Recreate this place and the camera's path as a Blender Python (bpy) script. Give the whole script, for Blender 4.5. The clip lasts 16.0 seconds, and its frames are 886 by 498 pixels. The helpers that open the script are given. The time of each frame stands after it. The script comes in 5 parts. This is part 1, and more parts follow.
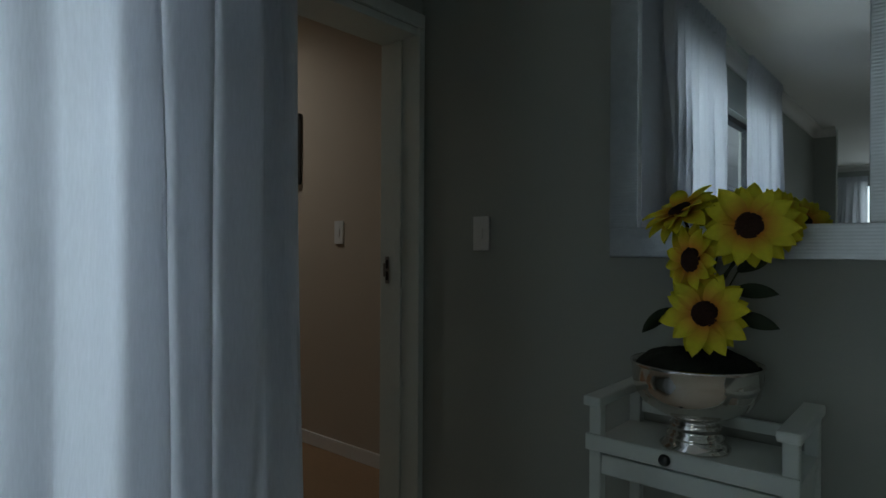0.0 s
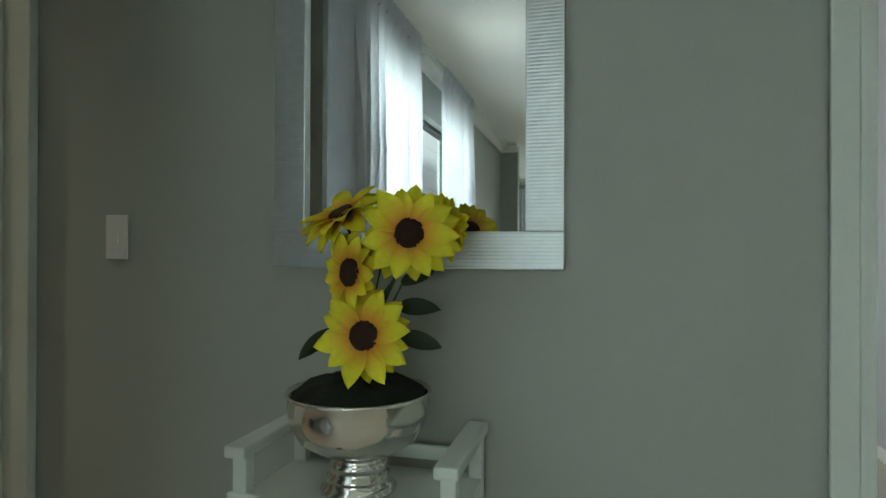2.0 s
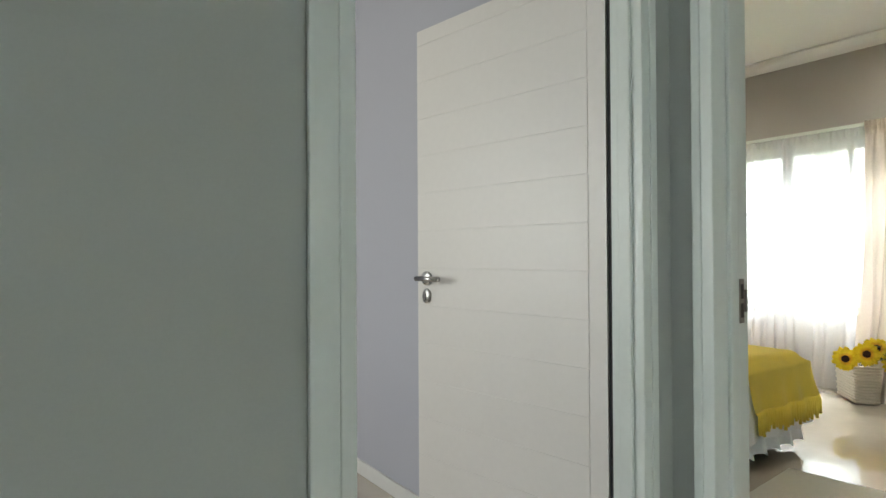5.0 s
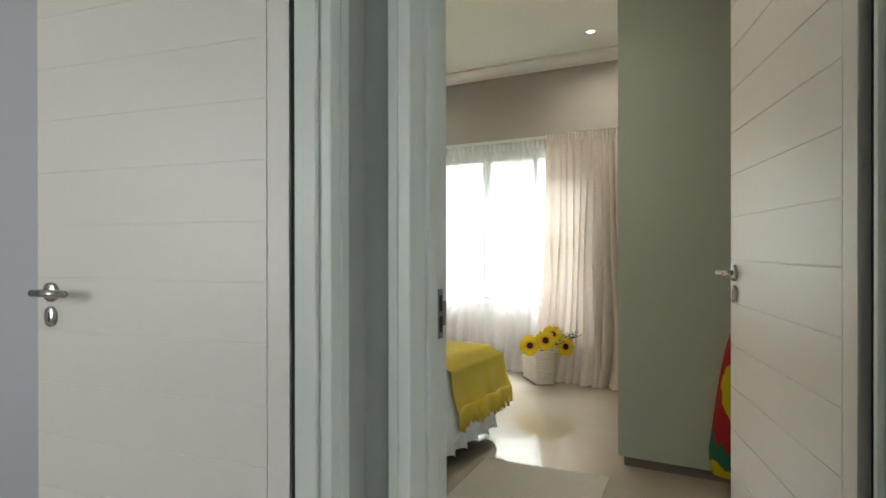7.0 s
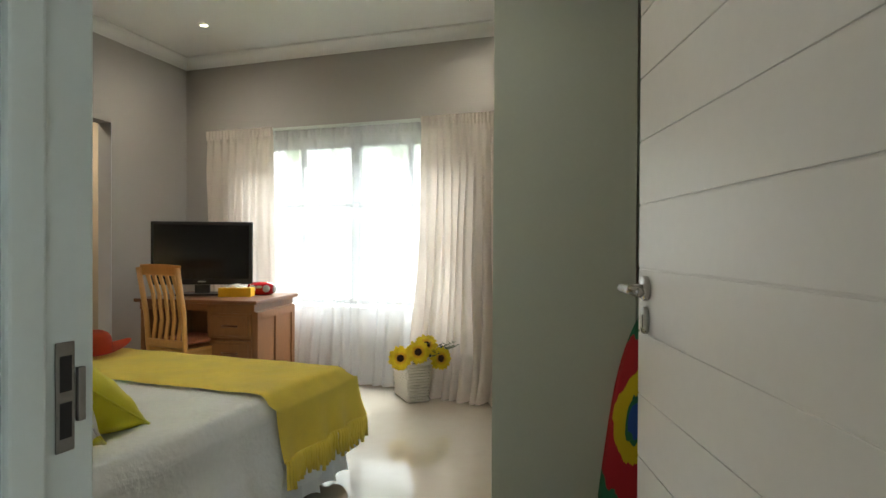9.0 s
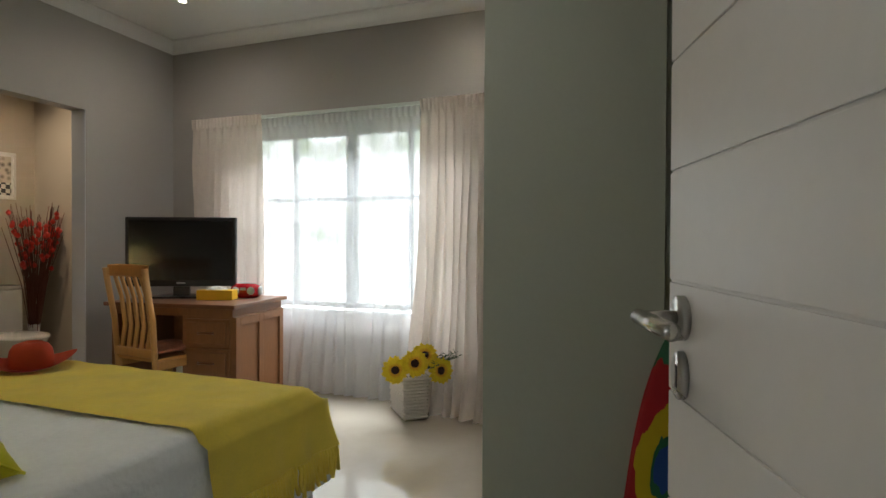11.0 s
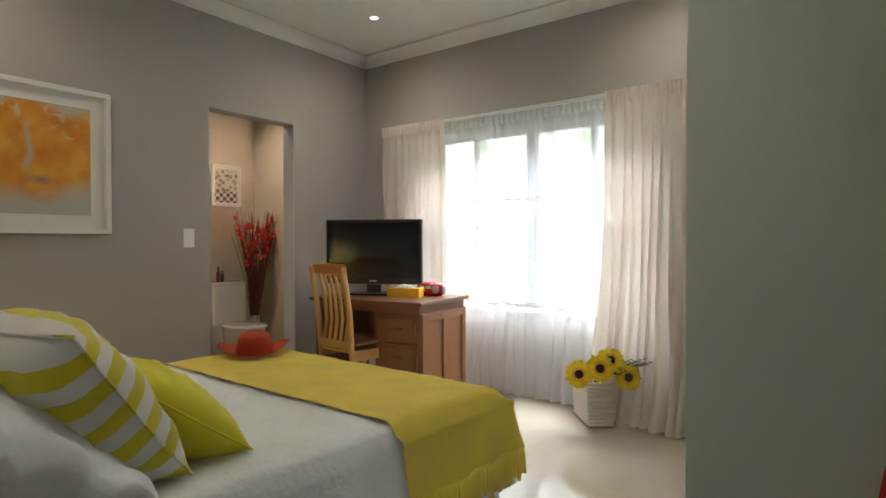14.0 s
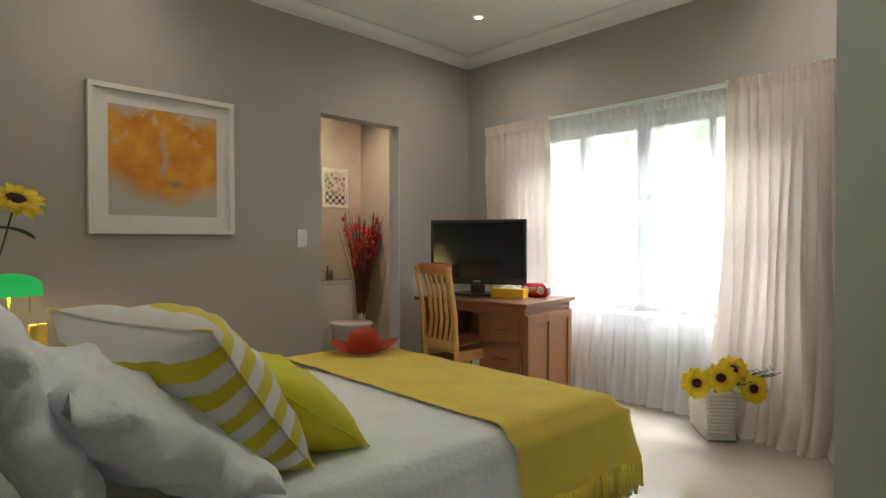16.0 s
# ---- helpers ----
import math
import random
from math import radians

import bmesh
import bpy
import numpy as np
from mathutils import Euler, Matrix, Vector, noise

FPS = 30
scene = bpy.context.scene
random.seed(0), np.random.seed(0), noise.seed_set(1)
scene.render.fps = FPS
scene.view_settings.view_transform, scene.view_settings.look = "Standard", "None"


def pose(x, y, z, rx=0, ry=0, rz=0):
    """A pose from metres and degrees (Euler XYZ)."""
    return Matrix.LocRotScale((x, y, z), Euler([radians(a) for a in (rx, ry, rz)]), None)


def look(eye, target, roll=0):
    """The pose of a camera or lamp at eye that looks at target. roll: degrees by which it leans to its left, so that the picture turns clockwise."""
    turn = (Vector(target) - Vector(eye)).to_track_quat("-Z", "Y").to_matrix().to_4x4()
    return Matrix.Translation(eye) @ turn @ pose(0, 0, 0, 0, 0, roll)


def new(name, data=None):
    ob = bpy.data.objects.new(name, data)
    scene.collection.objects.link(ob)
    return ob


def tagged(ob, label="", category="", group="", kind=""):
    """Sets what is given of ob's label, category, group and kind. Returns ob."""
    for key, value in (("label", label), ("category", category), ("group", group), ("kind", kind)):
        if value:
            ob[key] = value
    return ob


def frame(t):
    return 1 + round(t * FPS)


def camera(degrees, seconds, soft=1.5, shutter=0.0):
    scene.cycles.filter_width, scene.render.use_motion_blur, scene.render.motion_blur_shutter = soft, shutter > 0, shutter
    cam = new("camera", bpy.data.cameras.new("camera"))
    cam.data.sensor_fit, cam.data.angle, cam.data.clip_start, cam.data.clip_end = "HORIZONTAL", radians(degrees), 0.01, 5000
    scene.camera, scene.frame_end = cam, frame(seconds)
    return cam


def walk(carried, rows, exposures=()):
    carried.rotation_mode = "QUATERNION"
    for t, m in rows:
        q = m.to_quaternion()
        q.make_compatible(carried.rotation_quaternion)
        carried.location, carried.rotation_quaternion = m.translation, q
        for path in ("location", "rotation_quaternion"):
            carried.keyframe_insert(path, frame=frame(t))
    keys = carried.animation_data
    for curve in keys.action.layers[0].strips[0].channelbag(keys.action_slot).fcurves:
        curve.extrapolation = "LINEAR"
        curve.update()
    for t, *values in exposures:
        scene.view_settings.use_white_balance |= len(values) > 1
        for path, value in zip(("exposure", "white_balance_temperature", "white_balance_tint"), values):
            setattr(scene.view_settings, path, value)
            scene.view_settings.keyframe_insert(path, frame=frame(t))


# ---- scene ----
cam = camera(73.9, 16.0)
PATH = [
    (0, (-0.103, -0.067, 1.155), (-1.406, 1.451, 1.155), 0.3),
    (0.5, (-0.128, 0.027, 1.156), (-1.208, 1.71, 1.16), 0.4),
    (1, (-0.138, 0.108, 1.159), (-1.03, 1.898, 1.168), 0.4),
    (1.5, (-0.114, 0.193, 1.164), (-0.811, 2.068, 1.173), 0.3),
    (2, (-0.084, 0.305, 1.178), (-0.589, 2.24, 1.185), 0.2),
    (2.5, (-0.065, 0.388, 1.19), (-0.362, 2.366, 1.194), 0.5),
    (3, (-0.02, 0.486, 1.197), (-0.099, 2.485, 1.198), -0.2),
    (3.5, (0.025, 0.604, 1.205), (0.27, 2.589, 1.2), -0.2),
    (4, (0.055, 0.697, 1.205), (0.597, 2.623, 1.2), 0.0),
    (4.5, (0.022, 0.771, 1.199), (0.876, 2.58, 1.206), -0.3),
    (5, (0.025, 0.806, 1.189), (1.162, 2.451, 1.209), -0.3),
    (5.2, (0.035, 0.822, 1.186), (1.283, 2.384, 1.211), -0.4),
    (7.3, (0.445, 0.998, 1.222), (2.23, 1.901, 1.217), -0.0),
    (7.5, (0.504, 1.026, 1.221), (2.312, 1.879, 1.218), -0.0),
    (8, (0.666, 1.055, 1.224), (2.525, 1.793, 1.216), -0.0),
    (8.5, (0.911, 1.06, 1.225), (2.797, 1.726, 1.215), 0.0),
    (9, (1.128, 1.063, 1.229), (3.019, 1.714, 1.212), 0.3),
    (9.2, (1.212, 1.075, 1.224), (3.104, 1.723, 1.207), 0.2),
    (11.3, (1.689, 1.069, 1.228), (3.531, 1.846, 1.202), 0.2),
    (11.5, (1.689, 1.066, 1.229), (3.515, 1.881, 1.203), 0.1),
    (12, (1.694, 1.086, 1.225), (3.477, 1.992, 1.205), 0.0),
    (12.5, (1.698, 1.101, 1.229), (3.43, 2.1, 1.206), -0.1),
    (13, (1.702, 1.119, 1.228), (3.382, 2.204, 1.203), -0.1),
    (13.5, (1.698, 1.133, 1.228), (3.324, 2.297, 1.202), -0.1),
    (14, (1.7, 1.142, 1.229), (3.269, 2.381, 1.202), -0.1),
    (14.5, (1.698, 1.159, 1.23), (3.212, 2.466, 1.202), -0.2),
    (15, (1.705, 1.177, 1.226), (3.162, 2.546, 1.2), -0.1),
    (15.5, (1.697, 1.19, 1.227), (3.1, 2.615, 1.201), -0.1),
    (16, (1.69, 1.207, 1.227), (3.035, 2.686, 1.202), -0.1),
]
EXPOSURES = [(0.0, -1.40, 5800, 0), (0.5, -1.10, 6000, -2), (1.0, -0.45, 6300, -5), (1.5, 0.05, 6400, -8), (2.0, 0.45, 6400, -8), (2.5, 0.65, 6400, -6), (3.5, 0.85, 6400, 1), (5.2, 0.65, 6600, 3), (7.3, 0.47, 6600, 3), (9.2, 0.22, 6400, 2), (11.3, -0.3, 6300, 6), (12.5, 0.1, 6300, 7), (16.0, 0.22, 6400, 7)]
walk(cam, [(t, look(eye, target, roll)) for t, eye, target, roll in PATH], EXPOSURES)

# ---- world, sun, large lights ----
world = bpy.data.worlds.new("world")
scene.world = world
world.use_nodes = True
wn = world.node_tree.nodes
sky = wn.new("ShaderNodeTexSky")
sky.sky_type, sky.sun_disc, sky.sun_elevation, sky.sun_rotation = "NISHITA", False, radians(48), radians(120)
wn["Background"].inputs[1].default_value = 0.12
world.node_tree.links.new(sky.outputs[0], wn["Background"].inputs[0])
sun = new("sun", bpy.data.lights.new("sun", "SUN"))
sun.data.energy, sun.data.angle, sun.data.color = 1.2, radians(12), (1.0, 0.95, 0.88)
sun.matrix_world = look((0, 0, 20), (-6, 9, 0))


def area_lamp(name, eye, target, w, h, watts, colour):
    ob = new(name, bpy.data.lights.new(name, "AREA"))
    ob.data.shape, ob.data.size, ob.data.size_y, ob.data.energy, ob.data.color = "RECTANGLE", w, h, watts, colour
    ob.matrix_world = look(eye, target)
    return ob


def spot(eye, watts, colour, cone=100):
    ob = new("downlight_beam", bpy.data.lights.new("downlight_beam", "SPOT"))
    ob.data.energy, ob.data.color, ob.data.spot_size, ob.data.spot_blend, ob.data.shadow_soft_size = watts, colour, radians(cone), 1.0, 0.05
    ob.matrix_world = look(eye, (eye[0], eye[1] + 0.001, 0))
    return ob


DAY = (0.93, 0.97, 1.0)
area_lamp("window_daylight_bedroom", (7.6, 3.55, 4.6), (5.2, 3.55, 1.2), 4.0, 2.2, 2700, DAY)
area_lamp("window_daylight_hall", (-2.62, -0.75, 1.55), (0.0, -0.75, 1.35), 2.2, 1.9, 130, (0.88, 0.94, 1.0))

area_lamp("window_daylight_south", (-0.1, -8.85, 1.5), (-0.1, 5, 1.5), 2.2, 1.7, 44, DAY)
# Fill that brightens the study as daylight from an unseen window.
area_lamp("fill_daylight_study", (-1.35, 3.6, 1.5), (5, 3.6, 1.5), 1.5, 1.4, 22, (1.0, 0.97, 0.95))
WARM = (1.0, 0.88, 0.75)
# The two at x 2.6 are unseen extras, added to brighten the bed.
for px, py in ((5.10, 4.53), (5.27, 2.29), (2.6, 4.53), (2.6, 2.29)):
    spot((px, py, 2.99), {4.53: 18, 2.29: 30}[py] if px < 4 else 22, WARM, 172)
# Unseen spot, added for the toilet's warm light.
spot((4.75, 6.05, 2.9), 90, (1.0, 0.80, 0.60), 130)
# Unseen spot, added to brighten and warm the corridor.
spot((-3.4, 1.3, 2.9), 68, (1.0, 0.89, 0.82), 130)
for px, py in ((0.35, -0.9), (0.35, -3.4)):
    spot((px, py, 2.58), 21, (1.0, 0.95, 0.87), 150)


bulb_light = new("lamp_light", bpy.data.lights.new("lamp_light", "POINT"))
bulb_light.data.energy, bulb_light.data.color, bulb_light.data.shadow_soft_size = 11, (1.0, 0.62, 0.26), 0.02
bulb_light.location = (2.03, 4.52, 0.985)

# ---- materials ----
def material(name, colour, rough=0.6, metal=0.0, grain=60.0, vary=0.06, bump=0.05, stain=1.5, coat=0.0, bump_dist=0.004, sheen=0.0, aniso=(1, 1, 1)):
    m = bpy.data.materials.new(name)
    m.use_nodes = True
    n, l = m.node_tree.nodes, m.node_tree.links
    b = n["Principled BSDF"]
    tc = n.new("ShaderNodeTexCoord")
    mp = n.new("ShaderNodeMapping")
    mp.inputs["Scale"].default_value = aniso
    l.new(tc.outputs["Object"], mp.inputs[0])
    fine, coarse = n.new("ShaderNodeTexNoise"), n.new("ShaderNodeTexNoise")
    fine.inputs["Scale"].default_value, fine.inputs["Detail"].default_value = grain, 5
    coarse.inputs["Scale"].default_value, coarse.inputs["Detail"].default_value = stain, 3
    l.new(mp.outputs[0], fine.inputs[0])
    l.new(tc.outputs["Object"], coarse.inputs[0])
    add = n.new("ShaderNodeMath")
    add.operation = "ADD"
    l.new(fine.outputs[0], add.inputs[0])
    l.new(coarse.outputs[0], add.inputs[1])
    ramp = n.new("ShaderNodeMapRange")
    ramp.inputs[1].default_value, ramp.inputs[2].default_value = 0.6, 1.4
    ramp.inputs[3].default_value, ramp.inputs[4].default_value = 1 - vary, 1 + vary
    l.new(add.outputs[0], ramp.inputs[0])
    mul = n.new("ShaderNodeVectorMath")
    mul.operation = "SCALE"
    mul.inputs[0].default_value = colour
    l.new(ramp.outputs[0], mul.inputs["Scale"])
    l.new(mul.outputs[0], b.inputs["Base Color"])
    rr = n.new("ShaderNodeMapRange")
    rr.inputs[1].default_value, rr.inputs[2].default_value = 0.3, 0.7
    rr.inputs[3].default_value, rr.inputs[4].default_value = rough * 0.88, min(1, rough * 1.12)
    l.new(coarse.outputs[0], rr.inputs[0])
    l.new(rr.outputs[0], b.inputs["Roughness"])
    b.inputs["Metallic"].default_value = metal
    b.inputs["Coat Weight"].default_value = coat
    b.inputs["Coat Roughness"].default_value = 0.08
    b.inputs["Sheen Weight"].default_value = sheen
    if bump:
        bp = n.new("ShaderNodeBump")
        bp.inputs["Strength"].default_value, bp.inputs["Distance"].default_value = bump, bump_dist
        l.new(fine.outputs[0], bp.inputs["Height"])
        l.new(bp.outputs[0], b.inputs["Normal"])
    return m


def base_socket(m):
    return m.node_tree.nodes["Principled BSDF"].inputs["Base Color"]


M_WALL = material("grey_wall_paint", (0.405, 0.378, 0.352), 0.75, grain=140, vary=0.03, bump=0.12, stain=0.8, bump_dist=0.002)
M_HALL = material("hall_wall_paint", (0.378, 0.398, 0.366), 0.7, grain=140, vary=0.03, bump=0.12, stain=0.8, bump_dist=0.002)
# On the corridor walls this beige puts warm light into their grey colour.
M_CREAM = material("warm_tinted_wall_paint", (0.50, 0.43, 0.34), 0.75, grain=140, vary=0.03, bump=0.1, stain=0.8, bump_dist=0.002)
M_LILAC = material("pale_grey_wall_paint", (0.47, 0.475, 0.525), 0.75, grain=140, vary=0.03, bump=0.1, stain=0.8, bump_dist=0.002)
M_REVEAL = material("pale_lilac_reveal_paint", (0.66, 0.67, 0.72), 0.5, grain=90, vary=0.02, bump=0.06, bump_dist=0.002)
M_CEIL = material("ceiling_paint", (0.78, 0.77, 0.75), 0.85, grain=90, vary=0.02, bump=0.08, bump_dist=0.002)
M_TRIM = material("white_gloss_paint", (0.64, 0.685, 0.645), 0.35, grain=50, vary=0.03, bump=0.04, bump_dist=0.002)
M_LEAF = material("white_door_paint", (0.74, 0.71, 0.67), 0.38, grain=40, vary=0.025, bump=0.03, bump_dist=0.002)
M_SKIRT = material("white_skirting_paint", (0.75, 0.74, 0.71), 0.4, grain=40, vary=0.03)
M_CUP = material("grey_green_cupboard_board", (0.51, 0.56, 0.50), 0.5, grain=70, vary=0.03, bump=0.05, bump_dist=0.002)
M_PLINTH = material("grey_plinth", (0.22, 0.20, 0.17), 0.5)
M_FLOOR = material("polished_cream_porcelain", (0.52, 0.455, 0.375), 0.06, grain=9, vary=0.05, bump=0.0, stain=1.1, coat=1.0)
M_FLOOR.node_tree.nodes["Principled BSDF"].inputs["Coat Roughness"].default_value = 0.025
M_WOODFLOOR = material("warm_wood_floor", (0.34, 0.21, 0.11), 0.4, grain=14, vary=0.15, aniso=(1, 9, 1))
M_STEEL = material("brushed_steel", (0.55, 0.54, 0.52), 0.28, 1.0, grain=120, vary=0.04, bump=0.03, aniso=(1, 8, 1))
M_SILVER = material("polished_silver", (0.78, 0.75, 0.70), 0.10, 1.0, grain=30, vary=0.04, bump=0.02)
M_BLACK = material("black_plastic", (0.012, 0.012, 0.013), 0.35, vary=0.1)
M_SCREEN = material("dark_glass_screen", (0.004, 0.004, 0.005), 0.16, vary=0.1, bump=0)
M_OAK = material("oiled_oak", (0.205, 0.086, 0.032), 0.52, grain=16, vary=0.22, bump=0.1, stain=4, aniso=(9, 9, 0.8))
M_OAKTOP = material("red_brown_oak_top", (0.16, 0.060, 0.026), 0.42, grain=14, vary=0.2, bump=0.08, stain=4, aniso=(9, 1, 9))
M_PINE = material("honey_pine", (0.55, 0.30, 0.10), 0.4, grain=18, vary=0.16, bump=0.06, stain=4, aniso=(9, 9, 1))
M_SHEET = material("white_cotton_quilt", (0.80, 0.83, 0.84), 0.85, grain=42, vary=0.05, bump=0.5, stain=5, bump_dist=0.008, sheen=0.2)
M_PILLOW = material("quilted_white_cotton", (0.80, 0.83, 0.85), 0.85, grain=20, vary=0.05, bump=0.75, stain=6, bump_dist=0.016, sheen=0.2)
M_THROW = material("mustard_woven_throw", (0.76, 0.59, 0.075), 0.9, grain=260, vary=0.14, bump=0.6, stain=6, sheen=0.1, aniso=(1, 0.25, 1))
M_LIME = material("lime_cushion_cotton", (0.66, 0.60, 0.012), 0.8, grain=300, vary=0.08, bump=0.3, stain=4, sheen=0.1)
M_YELLOW = material("sunflower_petal", (0.82, 0.62, 0.015), 0.6, grain=80, vary=0.15, bump=0.15)
M_PETALH = material("pale_sunflower_petal", (0.72, 0.66, 0.02), 0.65, grain=80, vary=0.12, bump=0.15)


def petal_foot(m, foot, reach):
    """Petals deepen to orange where they meet the seed head, with fine ribs along them."""
    n, l = m.node_tree.nodes, m.node_tree.links
    tc, sp, mr, mx = n.new("ShaderNodeTexCoord"), n.new("ShaderNodeSeparateXYZ"), n.new("ShaderNodeMapRange"), n.new("ShaderNodeMix")
    mx.data_type = "RGBA"
    l.new(tc.outputs["Object"], sp.inputs[0])
    l.new(sp.outputs[0], mr.inputs[0])
    mr.inputs[1].default_value, mr.inputs[2].default_value = reach * 0.15, reach
    l.new(base_socket(m).links[0].from_socket, mx.inputs[7])
    mx.inputs[6].default_value = (*foot, 1)
    l.new(mr.outputs[0], mx.inputs[0])
    l.new(mx.outputs[2], base_socket(m))
    return m


petal_foot(M_PETALH, (0.62, 0.24, 0.015), 0.055)
petal_foot(M_YELLOW, (0.70, 0.30, 0.01), 0.035)
M_SEED = material("sunflower_seed_head", (0.035, 0.012, 0.006), 0.9, grain=220, vary=0.5, bump=1.0)
M_GREEN = material("dark_green_leaf", (0.025, 0.042, 0.016), 0.6, grain=50, vary=0.3, bump=0.2)
M_FERN = material("grey_green_fern", (0.07, 0.105, 0.045), 0.7, grain=50, vary=0.25, bump=0.2)
M_MOSS = material("dark_moss", (0.012, 0.016, 0.008), 0.95, grain=120, vary=0.5, bump=1.0)
M_HAT = material("rust_felt_hat", (0.40, 0.045, 0.010), 0.9, grain=200, vary=0.1, bump=0.4)
M_BASKET = material("white_wicker", (0.70, 0.66, 0.60), 0.7, grain=120, vary=0.12, bump=0.2)
M_CERAMIC = material("white_ceramic", (0.78, 0.77, 0.74), 0.12, vary=0.02, bump=0)
M_RED = material("glossy_red_plastic", (0.42, 0.008, 0.015), 0.15, vary=0.05, bump=0, coat=0.5)
M_GREYPL = material("silver_plastic", (0.45, 0.45, 0.46), 0.3, vary=0.05)
M_TISSUEBOX = material("yellow_painted_box", (0.75, 0.42, 0.01), 0.5, vary=0.06)
M_PAPER = material("white_tissue", (0.8, 0.79, 0.76), 0.9, vary=0.03)
M_PLASTIC = material("white_switch_plastic", (0.76, 0.76, 0.74), 0.3, vary=0.02, bump=0)
M_TWIG = material("dark_twig", (0.13, 0.035, 0.022), 0.8, vary=0.3)
M_REDPOD = material("red_paper_lantern_pod", (0.65, 0.035, 0.02), 0.6, vary=0.2)
M_RUG = material("cream_cotton_rug", (0.55, 0.53, 0.47), 0.95, grain=200, vary=0.12, bump=0.7, aniso=(1, 0.3, 1))
M_PEACH = material("peach_seat_fabric", (0.26, 0.10, 0.06), 0.85, grain=60, vary=0.3, bump=0.3, stain=25)
M_GLASSBOT = material("small_bottle_glass", (0.12, 0.10, 0.09), 0.1, vary=0.1, bump=0)
M_GRASS = material("lawn", (0.06, 0.10, 0.03), 0.95, grain=60, vary=0.4, bump=0.5)
M_CANDLE = material("yellow_candle_wax", (0.75, 0.50, 0.08), 0.5, vary=0.05, bump=0)
M_DARKFRAME = material("dark_picture_frame", (0.05, 0.045, 0.045), 0.4, vary=0.1)
M_ALU = material("charcoal_window_frame", (0.025, 0.03, 0.035), 0.4, vary=0.1)
M_ALUW = material("pale_window_frame", (0.24, 0.25, 0.25), 0.4, vary=0.05)
M_WFRAME = material("white_picture_frame", (0.76, 0.74, 0.70), 0.45, grain=40, vary=0.03)
M_BASE = material("bed_base_fabric", (0.14, 0.12, 0.10), 0.9, grain=150, vary=0.15, bump=0.4)


def mirror_material():
    m = bpy.data.materials.new("silvered_mirror")
    m.use_nodes = True
    b = m.node_tree.nodes["Principled BSDF"]
    b.inputs["Base Color"].default_value = (0.88, 0.89, 0.88, 1)
    b.inputs["Metallic"].default_value, b.inputs["Roughness"].default_value = 1.0, 0.015
    return m


def ribbed_silver():
    m = material("ribbed_silver_frame", (0.62, 0.66, 0.68), 0.33, 0.75, grain=40, vary=0.08, bump=0)
    n, l = m.node_tree.nodes, m.node_tree.links
    tc, wv, bp = n.new("ShaderNodeTexCoord"), n.new("ShaderNodeTexWave"), n.new("ShaderNodeBump")
    wv.bands_direction = "Y"
    wv.inputs["Scale"].default_value, wv.inputs["Distortion"].default_value = 34, 0.5
    wv.inputs["Detail"].default_value, wv.inputs["Detail Scale"].default_value = 2, 1.5
    l.new(tc.outputs["Object"], wv.inputs[0])
    bp.inputs["Strength"].default_value, bp.inputs["Distance"].default_value = 0.18, 0.003
    l.new(wv.outputs["Fac"], bp.inputs["Height"])
    l.new(bp.outputs[0], n["Principled BSDF"].inputs["Normal"])
    return m


def cloth_material(name, colour, through_amount, clear=0.0, grain=220):
    """Curtain cloth: part of the light passes through the weave."""
    m = bpy.data.materials.new(name)
    m.use_nodes = True
    n, l = m.node_tree.nodes, m.node_tree.links
    n.remove(n["Principled BSDF"])
    out = n["Material Output"]
    tc, nz, mr = n.new("ShaderNodeTexCoord"), n.new("ShaderNodeTexNoise"), n.new("ShaderNodeMapRange")
    mp = n.new("ShaderNodeMapping")
    mp.inputs["Scale"].default_value = (1, 1, 0.15)
    nz.inputs["Scale"].default_value = grain
    l.new(tc.outputs["Object"], mp.inputs[0])
    l.new(mp.outputs[0], nz.inputs[0])
    mr.inputs[3].default_value, mr.inputs[4].default_value = 0.9, 1.08
    l.new(nz.outputs[0], mr.inputs[0])
    sc = n.new("ShaderNodeVectorMath")
    sc.operation = "SCALE"
    sc.inputs[0].default_value = colour
    l.new(mr.outputs[0], sc.inputs["Scale"])
    d, t, mix = n.new("ShaderNodeBsdfDiffuse"), n.new("ShaderNodeBsdfTranslucent"), n.new("ShaderNodeMixShader")
    l.new(sc.outputs[0], d.inputs[0])
    l.new(sc.outputs[0], t.inputs[0])
    mix.inputs[0].default_value = through_amount
    l.new(d.outputs[0], mix.inputs[1])
    l.new(t.outputs[0], mix.inputs[2])
    last = mix
    if clear:
        tr, mix2 = n.new("ShaderNodeBsdfTransparent"), n.new("ShaderNodeMixShader")
        mix2.inputs[0].default_value = clear
        l.new(mix.outputs[0], mix2.inputs[1])
        l.new(tr.outputs[0], mix2.inputs[2])
        last = mix2
    l.new(last.outputs[0], out.inputs[0])
    return m


def glass_material():
    m = bpy.data.materials.new("window_glass")
    m.use_nodes = True
    n, l = m.node_tree.nodes, m.node_tree.links
    n.remove(n["Principled BSDF"])
    tr, gl, mix = n.new("ShaderNodeBsdfTransparent"), n.new("ShaderNodeBsdfGlossy"), n.new("ShaderNodeMixShader")
    gl.inputs["Roughness"].default_value = 0.02
    mix.inputs[0].default_value = 0.06
    l.new(tr.outputs[0], mix.inputs[1])
    l.new(gl.outputs[0], mix.inputs[2])
    l.new(mix.outputs[0], n["Material Output"].inputs[0])
    return m


